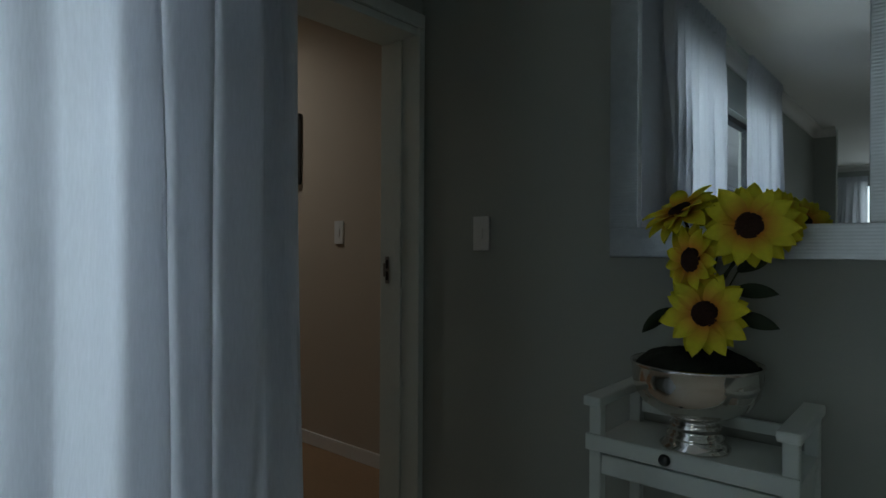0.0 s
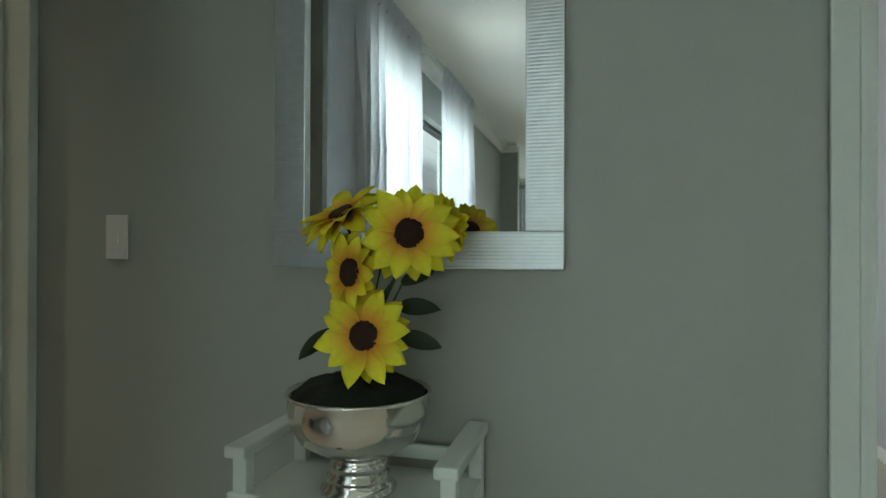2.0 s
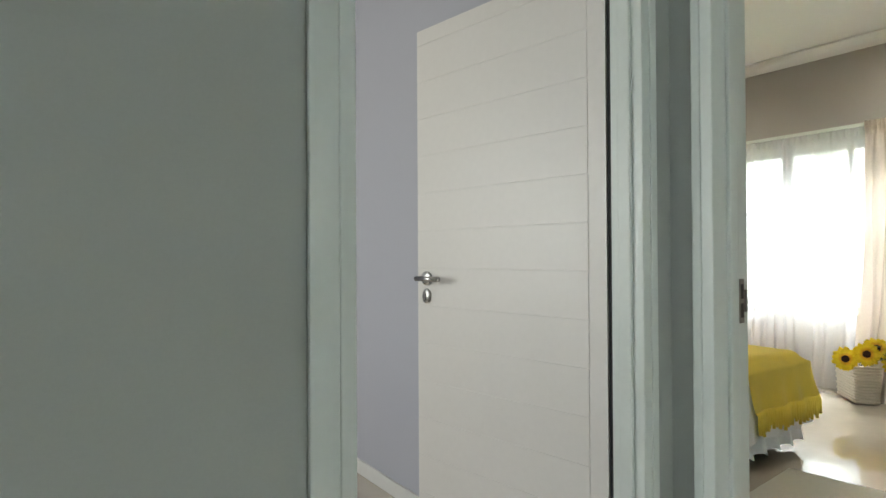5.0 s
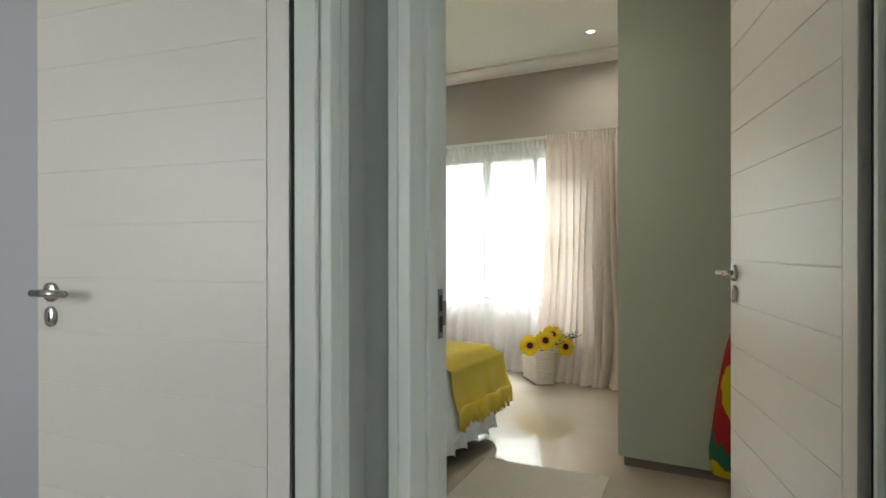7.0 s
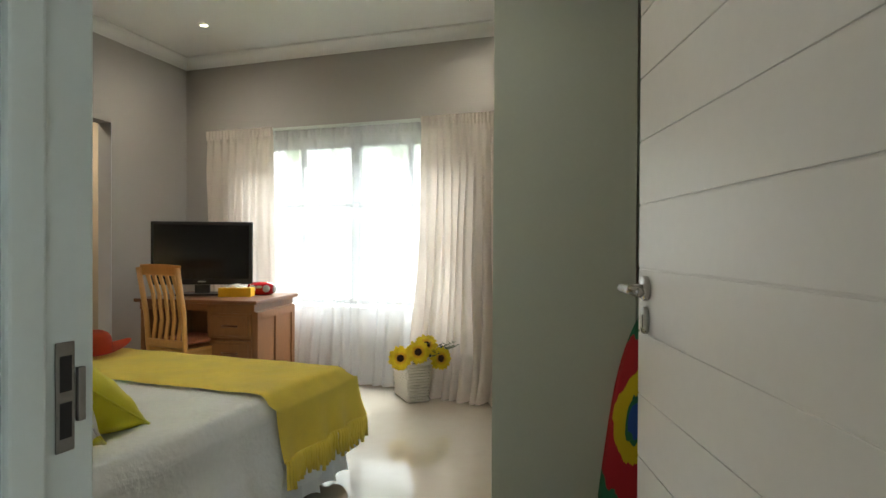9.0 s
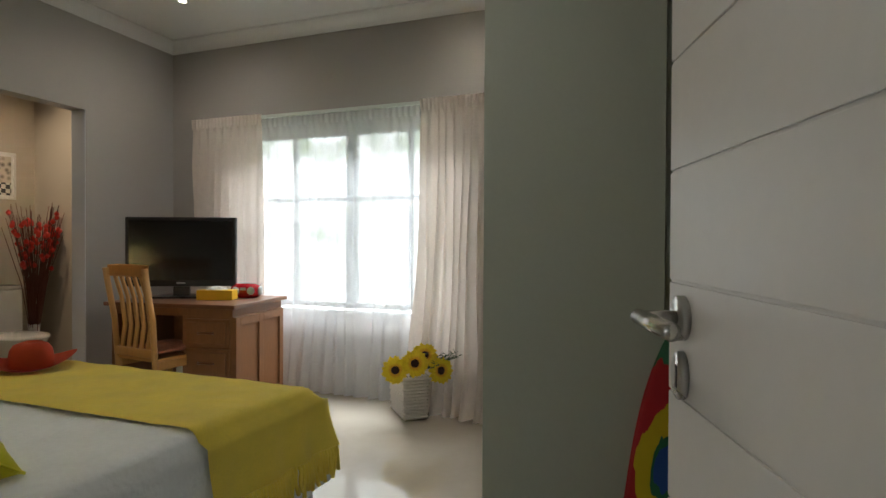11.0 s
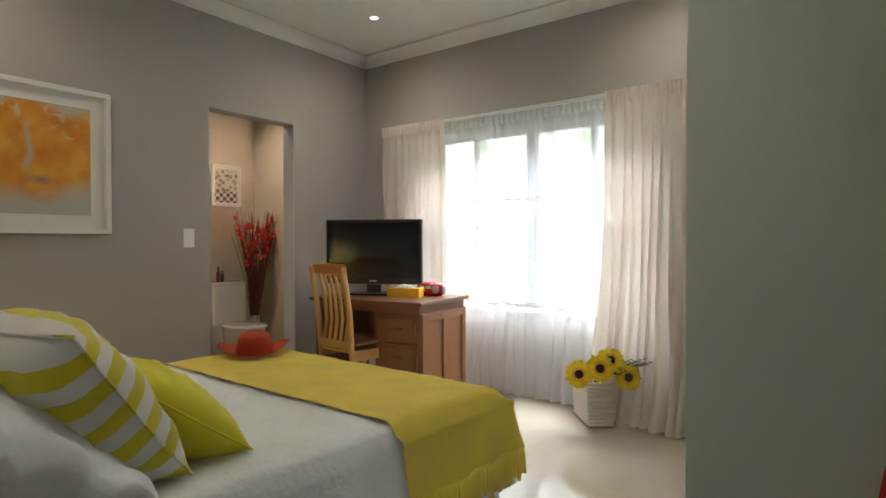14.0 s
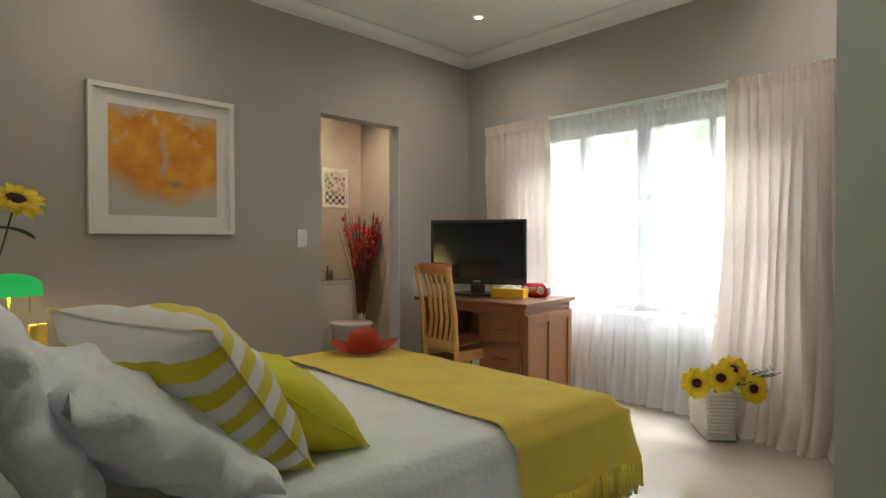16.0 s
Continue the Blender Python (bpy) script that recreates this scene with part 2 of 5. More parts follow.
def glow(name, colour, strength):
    m = bpy.data.materials.new(name)
    m.use_nodes = True
    b = m.node_tree.nodes["Principled BSDF"]
    b.inputs["Base Color"].default_value = (*colour, 1)
    b.inputs["Emission Color"].default_value = (*colour, 1)
    b.inputs["Emission Strength"].default_value = strength
    return m


M_MIRROR, M_RIB, M_GLASS = mirror_material(), ribbed_silver(), glass_material()
M_SHEER = cloth_material("white_sheer_voile", (0.88, 0.88, 0.91), 0.12, 0.42)
M_DRAPE = cloth_material("cream_linen_drape", (0.80, 0.72, 0.66), 0.20)
M_DRAPEH = cloth_material("white_linen_drape", (0.72, 0.74, 0.79), 0.5)
M_LAMP = glow("lit_downlight", (1.0, 0.86, 0.65), 14)
M_SHADE = glow("lit_green_glass_shade", (0.02, 0.55, 0.12), 0.32)


def blockwork():
    """Pale painted blocks with darker joints."""
    m = material("pale_painted_blockwork", (0.62, 0.62, 0.62), 0.85, grain=60, vary=0.06, bump=0.3)
    n, l = m.node_tree.nodes, m.node_tree.links
    tc, mp, bt = n.new("ShaderNodeTexCoord"), n.new("ShaderNodeMapping"), n.new("ShaderNodeTexBrick")
    mp.inputs["Rotation"].default_value = (radians(90), 0, radians(90))
    bt.inputs["Color1"].default_value, bt.inputs["Color2"].default_value, bt.inputs["Mortar"].default_value = (0.66, 0.67, 0.68, 1), (0.60, 0.61, 0.62, 1), (0.36, 0.37, 0.38, 1)
    bt.inputs["Scale"].default_value, bt.inputs["Mortar Size"].default_value, bt.inputs["Brick Width"].default_value, bt.inputs["Row Height"].default_value = 1.0, 0.008, 0.4, 0.2
    l.new(tc.outputs["Object"], mp.inputs[0])
    l.new(mp.outputs[0], bt.inputs[0])
    l.new(bt.outputs[0], base_socket(m))
    return m


def bright_distance():
    """Emission standing for overcast garden light beyond the bedroom window, faintly green with leaves."""
    m = bpy.data.materials.new("glowing_garden_backdrop")
    m.use_nodes = True
    n, l = m.node_tree.nodes, m.node_tree.links
    n.remove(n["Principled BSDF"])
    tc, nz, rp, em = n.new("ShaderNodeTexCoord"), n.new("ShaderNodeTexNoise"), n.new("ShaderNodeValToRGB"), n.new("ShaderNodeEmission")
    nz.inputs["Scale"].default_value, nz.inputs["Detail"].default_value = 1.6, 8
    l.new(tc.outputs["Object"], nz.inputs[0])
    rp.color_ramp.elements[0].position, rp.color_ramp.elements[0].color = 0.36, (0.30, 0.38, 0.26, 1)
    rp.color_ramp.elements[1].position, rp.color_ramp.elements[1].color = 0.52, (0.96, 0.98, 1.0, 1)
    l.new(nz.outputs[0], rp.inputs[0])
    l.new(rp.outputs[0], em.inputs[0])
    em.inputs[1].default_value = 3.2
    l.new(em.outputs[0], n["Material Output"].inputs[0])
    return m


M_BLOCK, M_FAR = blockwork(), bright_distance()


# ---- mesh helpers ----
def link(name, bm, mat, smooth=False):
    me = bpy.data.meshes.new(name)
    bm.to_mesh(me)
    bm.free()
    for m in (mat if isinstance(mat, (list, tuple)) else [mat]):
        me.materials.append(m)
    if smooth:
        for p in me.polygons:
            p.use_smooth = True
    return new(name, me)


def part(name, bm, mat, parent, label="", smooth=False):
    ob = link(name, bm, mat, smooth)
    ob.parent = parent
    return tagged(ob, label)


def thing(name, label, category, m=None, group="", kind=""):
    ob = new(name)
    ob.empty_display_size = 0.1
    if m is not None:
        ob.matrix_world = m
    return tagged(ob, label, category, group, kind)


def box(x0, x1, y0, y1, z0, z1, bevel=0.0, bm=None, seg=2):
    b = bmesh.new()
    bmesh.ops.create_cube(b, size=1)
    bmesh.ops.scale(b, vec=(x1 - x0, y1 - y0, z1 - z0), verts=b.verts)
    bmesh.ops.translate(b, vec=((x0 + x1) / 2, (y0 + y1) / 2, (z0 + z1) / 2), verts=b.verts)
    if bevel:
        bmesh.ops.bevel(b, geom=b.edges, offset=bevel, segments=seg, profile=0.6, affect="EDGES")
    return b if bm is None else merge(bm, b)


def merge(a, b, m=None):
    me = bpy.data.meshes.new("tmp")
    if m is not None:
        b.transform(m)
    b.to_mesh(me)
    b.free()
    a.from_mesh(me)
    bpy.data.meshes.remove(me)
    return a


def lathe(profile, seg=40):
    """Turned body from (radius, z) pairs."""
    bm = bmesh.new()
    rings = []
    for r, z in profile:
        if r < 1e-4:
            rings.append([bm.verts.new((0, 0, z))])
        else:
            rings.append([bm.verts.new((r * math.cos(2 * math.pi * i / seg), r * math.sin(2 * math.pi * i / seg), z)) for i in range(seg)])
    for a, b in zip(rings, rings[1:]):
        for i in range(seg):
            j = (i + 1) % seg
            if len(a) == 1 and len(b) > 1:
                bm.faces.new((a[0], b[j], b[i]))
            elif len(b) == 1 and len(a) > 1:
                bm.faces.new((a[i], a[j], b[0]))
            elif len(a) > 1:
                bm.faces.new((a[i], a[j], b[j], b[i]))
    bmesh.ops.recalc_face_normals(bm, faces=bm.faces)
    return bm


def tube(points, r, seg=10, taper=1.0, bm=None):
    own = bmesh.new() if bm is None else bm
    pts = [Vector(p) for p in points]
    rings = []
    for i, p in enumerate(pts):
        d = (pts[min(i + 1, len(pts) - 1)] - pts[max(i - 1, 0)]).normalized()
        side = d.cross(Vector((0, 0, 1)) if abs(d.z) < 0.9 else Vector((1, 0, 0))).normalized()
        up = side.cross(d)
        k = r * (1 + (taper - 1) * i / max(1, len(pts) - 1))
        rings.append([own.verts.new(p + side * k * math.cos(a) + up * k * math.sin(a)) for a in (2 * math.pi * s / seg for s in range(seg))])
    for a, b in zip(rings, rings[1:]):
        for s in range(seg):
            own.faces.new((a[s], a[(s + 1) % seg], b[(s + 1) % seg], b[s]))
    own.faces.new(rings[0][::-1])
    own.faces.new(rings[-1])
    return own


def sheet(nu, nv, f, bm=None):
    """A surface f(u, v) over the unit square."""
    own = bmesh.new() if bm is None else bm
    g = [[own.verts.new(f(i / nu, j / nv)) for j in range(nv + 1)] for i in range(nu + 1)]
    for i in range(nu):
        for j in range(nv):
            own.faces.new((g[i][j], g[i + 1][j], g[i + 1][j + 1], g[i][j + 1]))
    return own


def wobble(x, y, z=0.0):
    return noise.noise((x, y, z))


def structure(name, bm, mat, label):
    return tagged(link(name, bm, mat), label, "", "", "structure")


# ---- structure ----
CEIL = 3.03


def wall_x(name, x0, x1, y0, y1, holes, mat, label):
    """Wall slab across x0..x1, running along y, with holes (ya, yb, za, zb)."""
    bm = bmesh.new()
    at = y0
    for ya, yb, za, zb in sorted(holes):
        box(x0, x1, at, ya, 0, CEIL, bm=bm)
        if za > 0:
            box(x0, x1, ya, yb, 0, za, bm=bm)
        box(x0, x1, ya, yb, zb, CEIL, bm=bm)
        at = yb
    box(x0, x1, at, y1, 0, CEIL, bm=bm)
    return structure(name, bm, mat, label)


def wall_y(name, y0, y1, x0, x1, holes, mat, label):
    bm = bmesh.new()
    at = x0
    for xa, xb, za, zb in sorted(holes):
        box(at, xa, y0, y1, 0, CEIL, bm=bm)
        if za > 0:
            box(xa, xb, y0, y1, 0, za, bm=bm)
        box(xa, xb, y0, y1, zb, CEIL, bm=bm)
        at = xb
    box(at, x1, y0, y1, 0, CEIL, bm=bm)
    return structure(name, bm, mat, label)


wall_y("wall_mirror", 1.80, 1.868, -1.83, 1.487, [(0.473, 1.375, 0, 2.085)], M_HALL, "grey painted hall wall with a doorway")
wall_x("wall_hall_west", -2.03, -1.83, 0.70, 2.07, [(0.965, 1.795, 0, 2.10)], M_HALL, "grey painted wall with the corridor doorway")
wall_y("wall_hall_step", 0.56, 0.70, -2.03, -1.50, [], M_HALL, "grey painted wall return")
wall_x("wall_hall_window", -1.50, -1.35, -4.84, 0.70, [(-1.95, 0.40, 0.30, 2.22)], M_HALL, "grey painted wall with a curtained window")
wall_x("wall_lounge_west", -2.03, -1.83, -8.6, -4.84, [], M_HALL, "grey painted wall")
# the wall between hall and bedroom: hall side and bedroom side are painted apart
wall_x("wall_hall_east", 1.487, 1.553, -8.6, 1.93, [(0.765, 1.699, 0, 2.085)], M_HALL, "grey painted hall wall with the bedroom doorway")
wall_x("wall_bedroom_west", 1.555, 1.62, 0.60, 5.38, [(0.765, 1.699, 0, 2.085)], M_WALL, "warm grey painted bedroom wall with a doorway")
wall_x("wall_study_east", 1.487, 1.553, 1.932, 5.52, [], M_LILAC, "pale lilac grey painted wall")
wall_y("wall_study_north", 5.38, 5.52, -1.4, 1.485, [], M_LILAC, "pale lilac grey painted wall")
wall_x("wall_study_west", -1.53, -1.40, 1.87, 5.52, [(2.7, 4.4, 0.8, 2.3)], M_LILAC, "pale lilac grey painted wall with an added window out of view")
wall_y("wall_hall_south", -8.74, -8.6, -2.03, 1.62, [(-1.25, 1.05, 0.65, 2.3)], M_HALL, "grey painted far wall with a window")
wall_y("wall_hall_return", -4.84, -4.70, -1.83, -1.12, [], M_HALL, "grey painted wall end")
# the north wall stands a little out of square with the others, turning about the window corner
NORTH_TURN = Matrix.Translation((5.83, 5.38, 0)) @ Matrix.Rotation(radians(4), 4, "Z") @ Matrix.Translation((-5.83, -5.38, 0))


def on_north(ob):
    ob.matrix_world = NORTH_TURN @ ob.matrix_world
    return ob


on_north(wall_y("wall_bedroom_north", 5.38, 5.518, 1.50, 5.99, [(4.082, 4.912, 0, 2.236)], M_WALL, "warm grey painted wall with an opening to the toilet"))
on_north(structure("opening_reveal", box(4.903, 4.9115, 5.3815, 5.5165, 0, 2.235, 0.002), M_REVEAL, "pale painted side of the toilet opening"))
wall_x("wall_bedroom_east", 5.83, 5.99, 0.46, 5.38, [(2.50, 4.62, 0.68, 2.15)], M_WALL, "warm grey painted wall with a wide window")
wall_y("wall_bedroom_south", 0.46, 0.60, 1.555, 5.83, [], M_WALL, "warm grey painted wall behind the cupboard")
wall_y("wall_toilet_north", 6.66, 6.80, 3.2, 5.56, [], M_CREAM, "beige painted toilet wall")
wall_x("wall_toilet_east", 5.42, 5.56, 5.52, 6.66, [], M_CREAM, "beige painted toilet wall")
wall_x("wall_toilet_west", 3.2, 3.34, 5.52, 6.66, [], M_CREAM, "beige painted toilet wall")
wall_y("wall_corridor_north", 2.07, 2.20, -6.0, -2.0, [], M_CREAM, "grey corridor wall tinted beige for warm light")
wall_y("wall_corridor_south", 0.78, 0.90, -6.0, -2.03, [], M_CREAM, "grey corridor wall tinted beige for warm light")
wall_x("wall_corridor_west", -6.14, -6.0, 0.78, 2.20, [], M_CREAM, "grey corridor wall tinted beige for warm light")


def slab(name, x0, x1, y0, y1, z0, z1, mat, label):
    return structure(name, box(x0, x1, y0, y1, z0, z1), mat, label)


slab("floor", -2.03, 1.52, -8.6, 1.93, -0.1, 0.0, M_FLOOR, "polished cream tiled hall floor")
slab("floor_bedroom", 1.52, 5.99, 0.46, 6.8, -0.1, 0.0, M_FLOOR, "polished cream porcelain bedroom floor")
slab("floor_study", -1.53, 1.52, 1.93, 5.52, -0.1, 0.0, M_FLOOR, "polished cream tiled floor")
slab("floor_corridor", -6.14, -2.03, 0.78, 2.2, -0.1, 0.0, M_WOODFLOOR, "warm wooden corridor floor")
slab("ceiling", -2.03, 1.487, -8.74, 1.80, 2.62, CEIL + 0.12, M_CEIL, "white painted hall ceiling")
slab("ceiling_bedroom", 1.487, 5.99, 0.46, 5.518, CEIL, CEIL + 0.12, M_CEIL, "white painted bedroom ceiling")
slab("ceiling_study", -1.53, 1.485, 1.932, 5.52, CEIL, CEIL + 0.12, M_CEIL, "white painted ceiling")
slab("ceiling_toilet", 3.2, 5.56, 5.52, 6.8, CEIL, CEIL + 0.12, M_CEIL, "white painted toilet ceiling")
slab("ceiling_corridor", -6.14, -2.032, 0.78, 2.2, CEIL, CEIL + 0.12, M_CEIL, "white painted corridor ceiling")
slab("ground", -300, 300, -300, 300, -0.4, -0.12, M_GRASS, "green lawn around the house")


def cornice(name, a, b, inward, mat=M_CEIL, size=0.10, level=CEIL):
    """A moulded cove along the line a-b under the ceiling; inward points into the room."""
    prof = [(0.0, -size), (0.012, -size), (0.014, -size * 0.86)]
    prof += [(0.014 + 0.066 * (1 - math.cos(t)) , -size * 0.86 + 0.066 * math.sin(t)) for t in (math.pi / 2 * i / 7 for i in range(1, 8))]
    prof += [(0.085, -0.018), (size, -0.016), (size, -0.001), (0.0, -0.001)]
    a, b, n = Vector((*a, level)), Vector((*b, level)), Vector((*inward, 0))
    bm = bmesh.new()
    r0 = [bm.verts.new(a + n * (p + 0.001) + Vector((0, 0, z))) for p, z in prof]
    r1 = [bm.verts.new(b + n * (p + 0.001) + Vector((0, 0, z))) for p, z in prof]
    for i in range(len(prof)):
        j = (i + 1) % len(prof)
        bm.faces.new((r0[i], r0[j], r1[j], r1[i]))
    bm.faces.new(r0[::-1])
    bm.faces.new(r1)
    bmesh.ops.recalc_face_normals(bm, faces=bm.faces)
    return structure(name, bm, mat, "white moulded plaster cornice")


on_north(cornice("cornice_north", (1.55, 5.38), (5.83, 5.38), (0, -1)))
cornice("cornice_east", (5.83, 0.60), (5.83, 5.374), (-1, 0))
cornice("cornice_west", (1.62, 0.60), (1.62, 5.08), (1, 0))
cornice("cornice_hall_west", (-1.35, -4.70), (-1.35, 0.70), (1, 0), level=2.62)
cornice("cornice_hall_north", (-1.83, 1.80), (1.487, 1.80), (0, -1), level=2.62)
cornice("cornice_hall_south", (-1.83, -8.6), (1.487, -8.6), (0, 1), level=2.62)
cornice("cornice_hall_return", (-1.35, -4.70), (-1.12, -4.70), (0, 1), level=2.62)


def baseboard(x0, x1, y0, y1, h=0.075):
    bm = box(x0, x1, y0, y1, 0, h, 0.004)
    return structure("baseboard", bm, M_SKIRT, "white painted skirting board")


baseboard(-1.83, 0.40, 1.785, 1.799)
baseboard(1.472, 1.486, 1.90, 5.38)
baseboard(-4.9, -2.035, 2.055, 2.069)
on_north(baseboard(1.621, 4.07, 5.365, 5.379))
on_north(baseboard(4.925, 5.83, 5.365, 5.379))
baseboard(5.815, 5.829, 0.61, 5.36)
baseboard(1.621, 1.635, 1.76, 5.06)


def door_frame(name, along, a, b, c0, c1, top, label, skip_low=False, skip_high=False, aw=0.058, aw_high=None):
    """Lining and architraves of a doorway; clear opening a..b along the wall, wall faces c0..c1."""
    fr = thing(name, label, "door frame", kind="structure")

    def bx(u0, u1, w0, w1, z0, z1, bev=0.004):
        return box(u0, u1, w0, w1, z0, z1, bev) if along == "x" else box(w0, w1, u0, u1, z0, z1, bev)
    part("jamb", bx(a - 0.033, a, c0 - 0.0185, c1 + 0.0185, 0, top + 0.033), M_TRIM, fr)
    part("jamb", bx(b, b + 0.033, c0 - 0.0185, c1 + 0.0185, 0, top + 0.033), M_TRIM, fr)
    part("head", bx(a, b, c0 - 0.004, c1 + 0.004, top, top + 0.033), M_TRIM, fr)
    mid = (c0 + c1) / 2
    part("door_stop", bx(a, a + 0.012, mid - 0.02, mid + 0.02, 0, top), M_TRIM, fr)
    part("door_stop", bx(b - 0.012, b, mid - 0.02, mid + 0.02, 0, top), M_TRIM, fr)
    for lo, hi in ((c0 - 0.02, c0 - 0.005), (c1 + 0.005, c1 + 0.02)):
        if not skip_low:
            part("architrave", bx(a - 0.0335 - aw, a - 0.0335, lo, hi, 0, top + 0.0335 + aw), M_TRIM, fr)
        if not skip_high:
            part("architrave", bx(b + 0.0335, b + 0.0335 + (aw_high or aw), lo, hi, 0, top + 0.0335 + aw), M_TRIM, fr)
        part("architrave", bx(a - 0.033, b + 0.033, lo, hi, top + 0.0335, top + 0.0335 + aw), M_TRIM, fr)
    return fr


door_frame("door_frame_study", "x", 0.508, 1.340, 1.80, 1.868, 2.05, "white painted wooden door frame", aw_high=0.028)
bed_frame = door_frame("door_frame_bedroom", "y", 0.800, 1.664, 1.487, 1.62, 2.05, "white painted door frame with a steel strike plate", aw=0.026)
cor_frame = door_frame("door_frame_corridor", "y", 1.0, 1.765, -2.03, -1.83, 2.065, "white painted door frame with a steel strike plate", skip_high=True)


M_STRIKE = material("worn_dull_steel", (0.30, 0.29, 0.27), 0.42, 1.0, grain=120, vary=0.08, bump=0.03)


def strike(parent, x, y, z, sx):
    bm = box(x - 0.011, x + 0.011, y - 0.0025, y, z - 0.06, z + 0.06, 0.001)
    box(x + 0.013 * sx, x + 0.022 * sx, y - 0.006, y - 0.0005, z - 0.03, z + 0.03, 0.001, bm=bm)
    p = part("strike_plate", bm, M_STRIKE, parent, "steel strike plate")
    part("latch_slot", box(x - 0.007, x + 0.007, y - 0.0032, y - 0.0026, z + 0.006, z + 0.045), M_BLACK, p)
    part("latch_slot", box(x - 0.007, x + 0.007, y - 0.0032, y - 0.0026, z - 0.045, z - 0.006), M_BLACK, p)


strike(bed_frame, 1.600, 1.662, 1.06, 1)
strike(cor_frame, -2.0, 1.763, 1.06, -1)


def door_leaf(name, origin, degrees_open, label, w=0.809, hz=1.102, pitch=0.14, first=0.16):
    """A hinged leaf of horizontal boards; local x runs from the hinge, the shown face is at y = 0."""
    d = thing(name, label, "door", pose(*origin, 0, 0, degrees_open), kind="structure")
    t, h, z0 = 0.040, 2.032, 0.008
    part("core", box(0.0, w, -t + 0.0025, -0.0025, z0, z0 + h - 0.001), M_LEAF, d)
    edges = [z0] + [first + pitch * k for k in range(int((h - first) / pitch) + 1) if first + pitch * k < h - 0.03] + [z0 + h]
    part("stile", box(0.0, 0.058, -t, 0, z0, z0 + h, 0.0015), M_LEAF, d)
    shared = {}
    for za, zb in zip(edges, edges[1:]):
        key = round(zb - za, 4)
        if key not in shared:
            ob = link("board", box(0.0605, w, -t, 0, 0, zb - za - 0.0035, 0.0012), M_LEAF)
            shared[key] = ob.data
        else:
            ob = new("board", shared[key])
        ob.parent = d
        ob.location = (0, 0, za + 0.00175)
    hx = w - 0.054
    handle = part("door_handle", lathe([(0, 0.0), (0.026, 0.0), (0.026, 0.007), (0.024, 0.009), (0, 0.009)], 32), M_STEEL, d, "brushed steel lever handle", True)
    handle.location, handle.rotation_euler = (hx, 0, hz), (radians(-90), 0, 0)
    lever = tube([(hx, 0.008, hz), (hx, 0.042, hz), (hx, 0.048, hz)], 0.0085, 16)
    tube([(hx + 0.010, 0.048, hz), (hx - 0.112, 0.048, hz)], 0.0095, 20, bm=lever)
    part("lever", lever, M_STEEL, d, "brushed steel lever", True)
    plate = lathe([(0, 0.0), (0.025, 0.0), (0.025, 0.006), (0.0235, 0.008), (0, 0.008)], 32)
    bmesh.ops.scale(plate, vec=(0.85, 1.12, 1), verts=plate.verts)
    esc = part("escutcheon", plate, M_STEEL, d, "oval steel keyhole plate", True)
    esc.location, esc.rotation_euler = (hx, 0, hz - 0.066), (radians(-90), 0, 0)
    part("keyhole", box(hx - 0.003, hx + 0.003, 0.007, 0.0088, hz - 0.080, hz - 0.054), M_BLACK, d)
    for z in (0.22, 1.02, 1.82):
        hg = tube([(-0.004, -t - 0.004, z), (-0.004, -t - 0.004, z + 0.1)], 0.006, 10)
        part("hinge", hg, M_STEEL, d, "steel hinge", True)
    return d


door_leaf("door_study", (1.340, 1.902, 0), 98.6, "white panelled door with horizontal grooves, standing open")
door_leaf("door_bedroom", (1.656, 0.826, 0), 17.3, "white panelled door with horizontal grooves, standing open", 0.843, 1.140, 0.134, 0.108)


# Black strips that put the shade of the hinge gaps in as solid pieces.
M_GAPSHADE = material("black_gap_shade", (0.012, 0.013, 0.012), 0.8)
structure("hinge_gap_shade_study", box(1.346, 1.373, 1.8875, 1.9005, 0, 2.04), M_GAPSHADE, "black strip standing in for the shaded hinge gap")
structure("hinge_gap_shade_bedroom", box(1.6390, 1.6545, 0.775, 0.806, 0, 2.04), M_GAPSHADE, "black strip standing in for the shaded hinge gap")

# ---- windows ----
def window_x(name, x, y0, y1, z0, z1, uprights, bars, mat, label, fw=0.045):
    w = thing(name, label, "window", kind="structure")
    fr = bmesh.new()
    box(x - 0.03, x + 0.03, y0, y0 + fw, z0, z1, 0.003, fr)
    box(x - 0.03, x + 0.03, y1 - fw, y1, z0, z1, 0.003, fr)
    box(x - 0.03, x + 0.03, y0 + fw, y1 - fw, z0, z0 + fw, 0.003, fr)
    box(x - 0.03, x + 0.03, y0 + fw, y1 - fw, z1 - fw, z1, 0.003, fr)
    part("window_frame", fr, mat, w)
    for u, k in uprights:
        part("mullion", box(x - 0.028, x + 0.028, u - k / 2, u + k / 2, z0 + fw, z1 - fw, 0.003), mat, w)
    for z, ya, yb in bars:
        part("transom", box(x - 0.024, x + 0.024, ya, yb, z - 0.018, z + 0.018, 0.003), mat, w)
    cuts = [y0 + fw] + [u for u, k in uprights] + [y1 - fw]
    for a, b in zip(cuts, cuts[1:]):
        p = part("pane", box(x - 0.003, x + 0.003, a + 0.002, b - 0.002, z0 + fw, z1 - fw), M_GLASS, w)
        p.visible_shadow = False
    return w


window_x("window_bedroom", 5.94, 2.50, 4.62, 0.68, 2.15, [(3.55, 0.09), (3.02, 0.03), (4.10, 0.03)], [(1.578, 2.545, 4.575)], M_ALUW, "wide aluminium window behind sheer curtains")
structure("window_sill", box(5.80, 5.905, 2.44, 4.68, 0.655, 0.679, 0.005), M_TRIM, "white painted window sill")
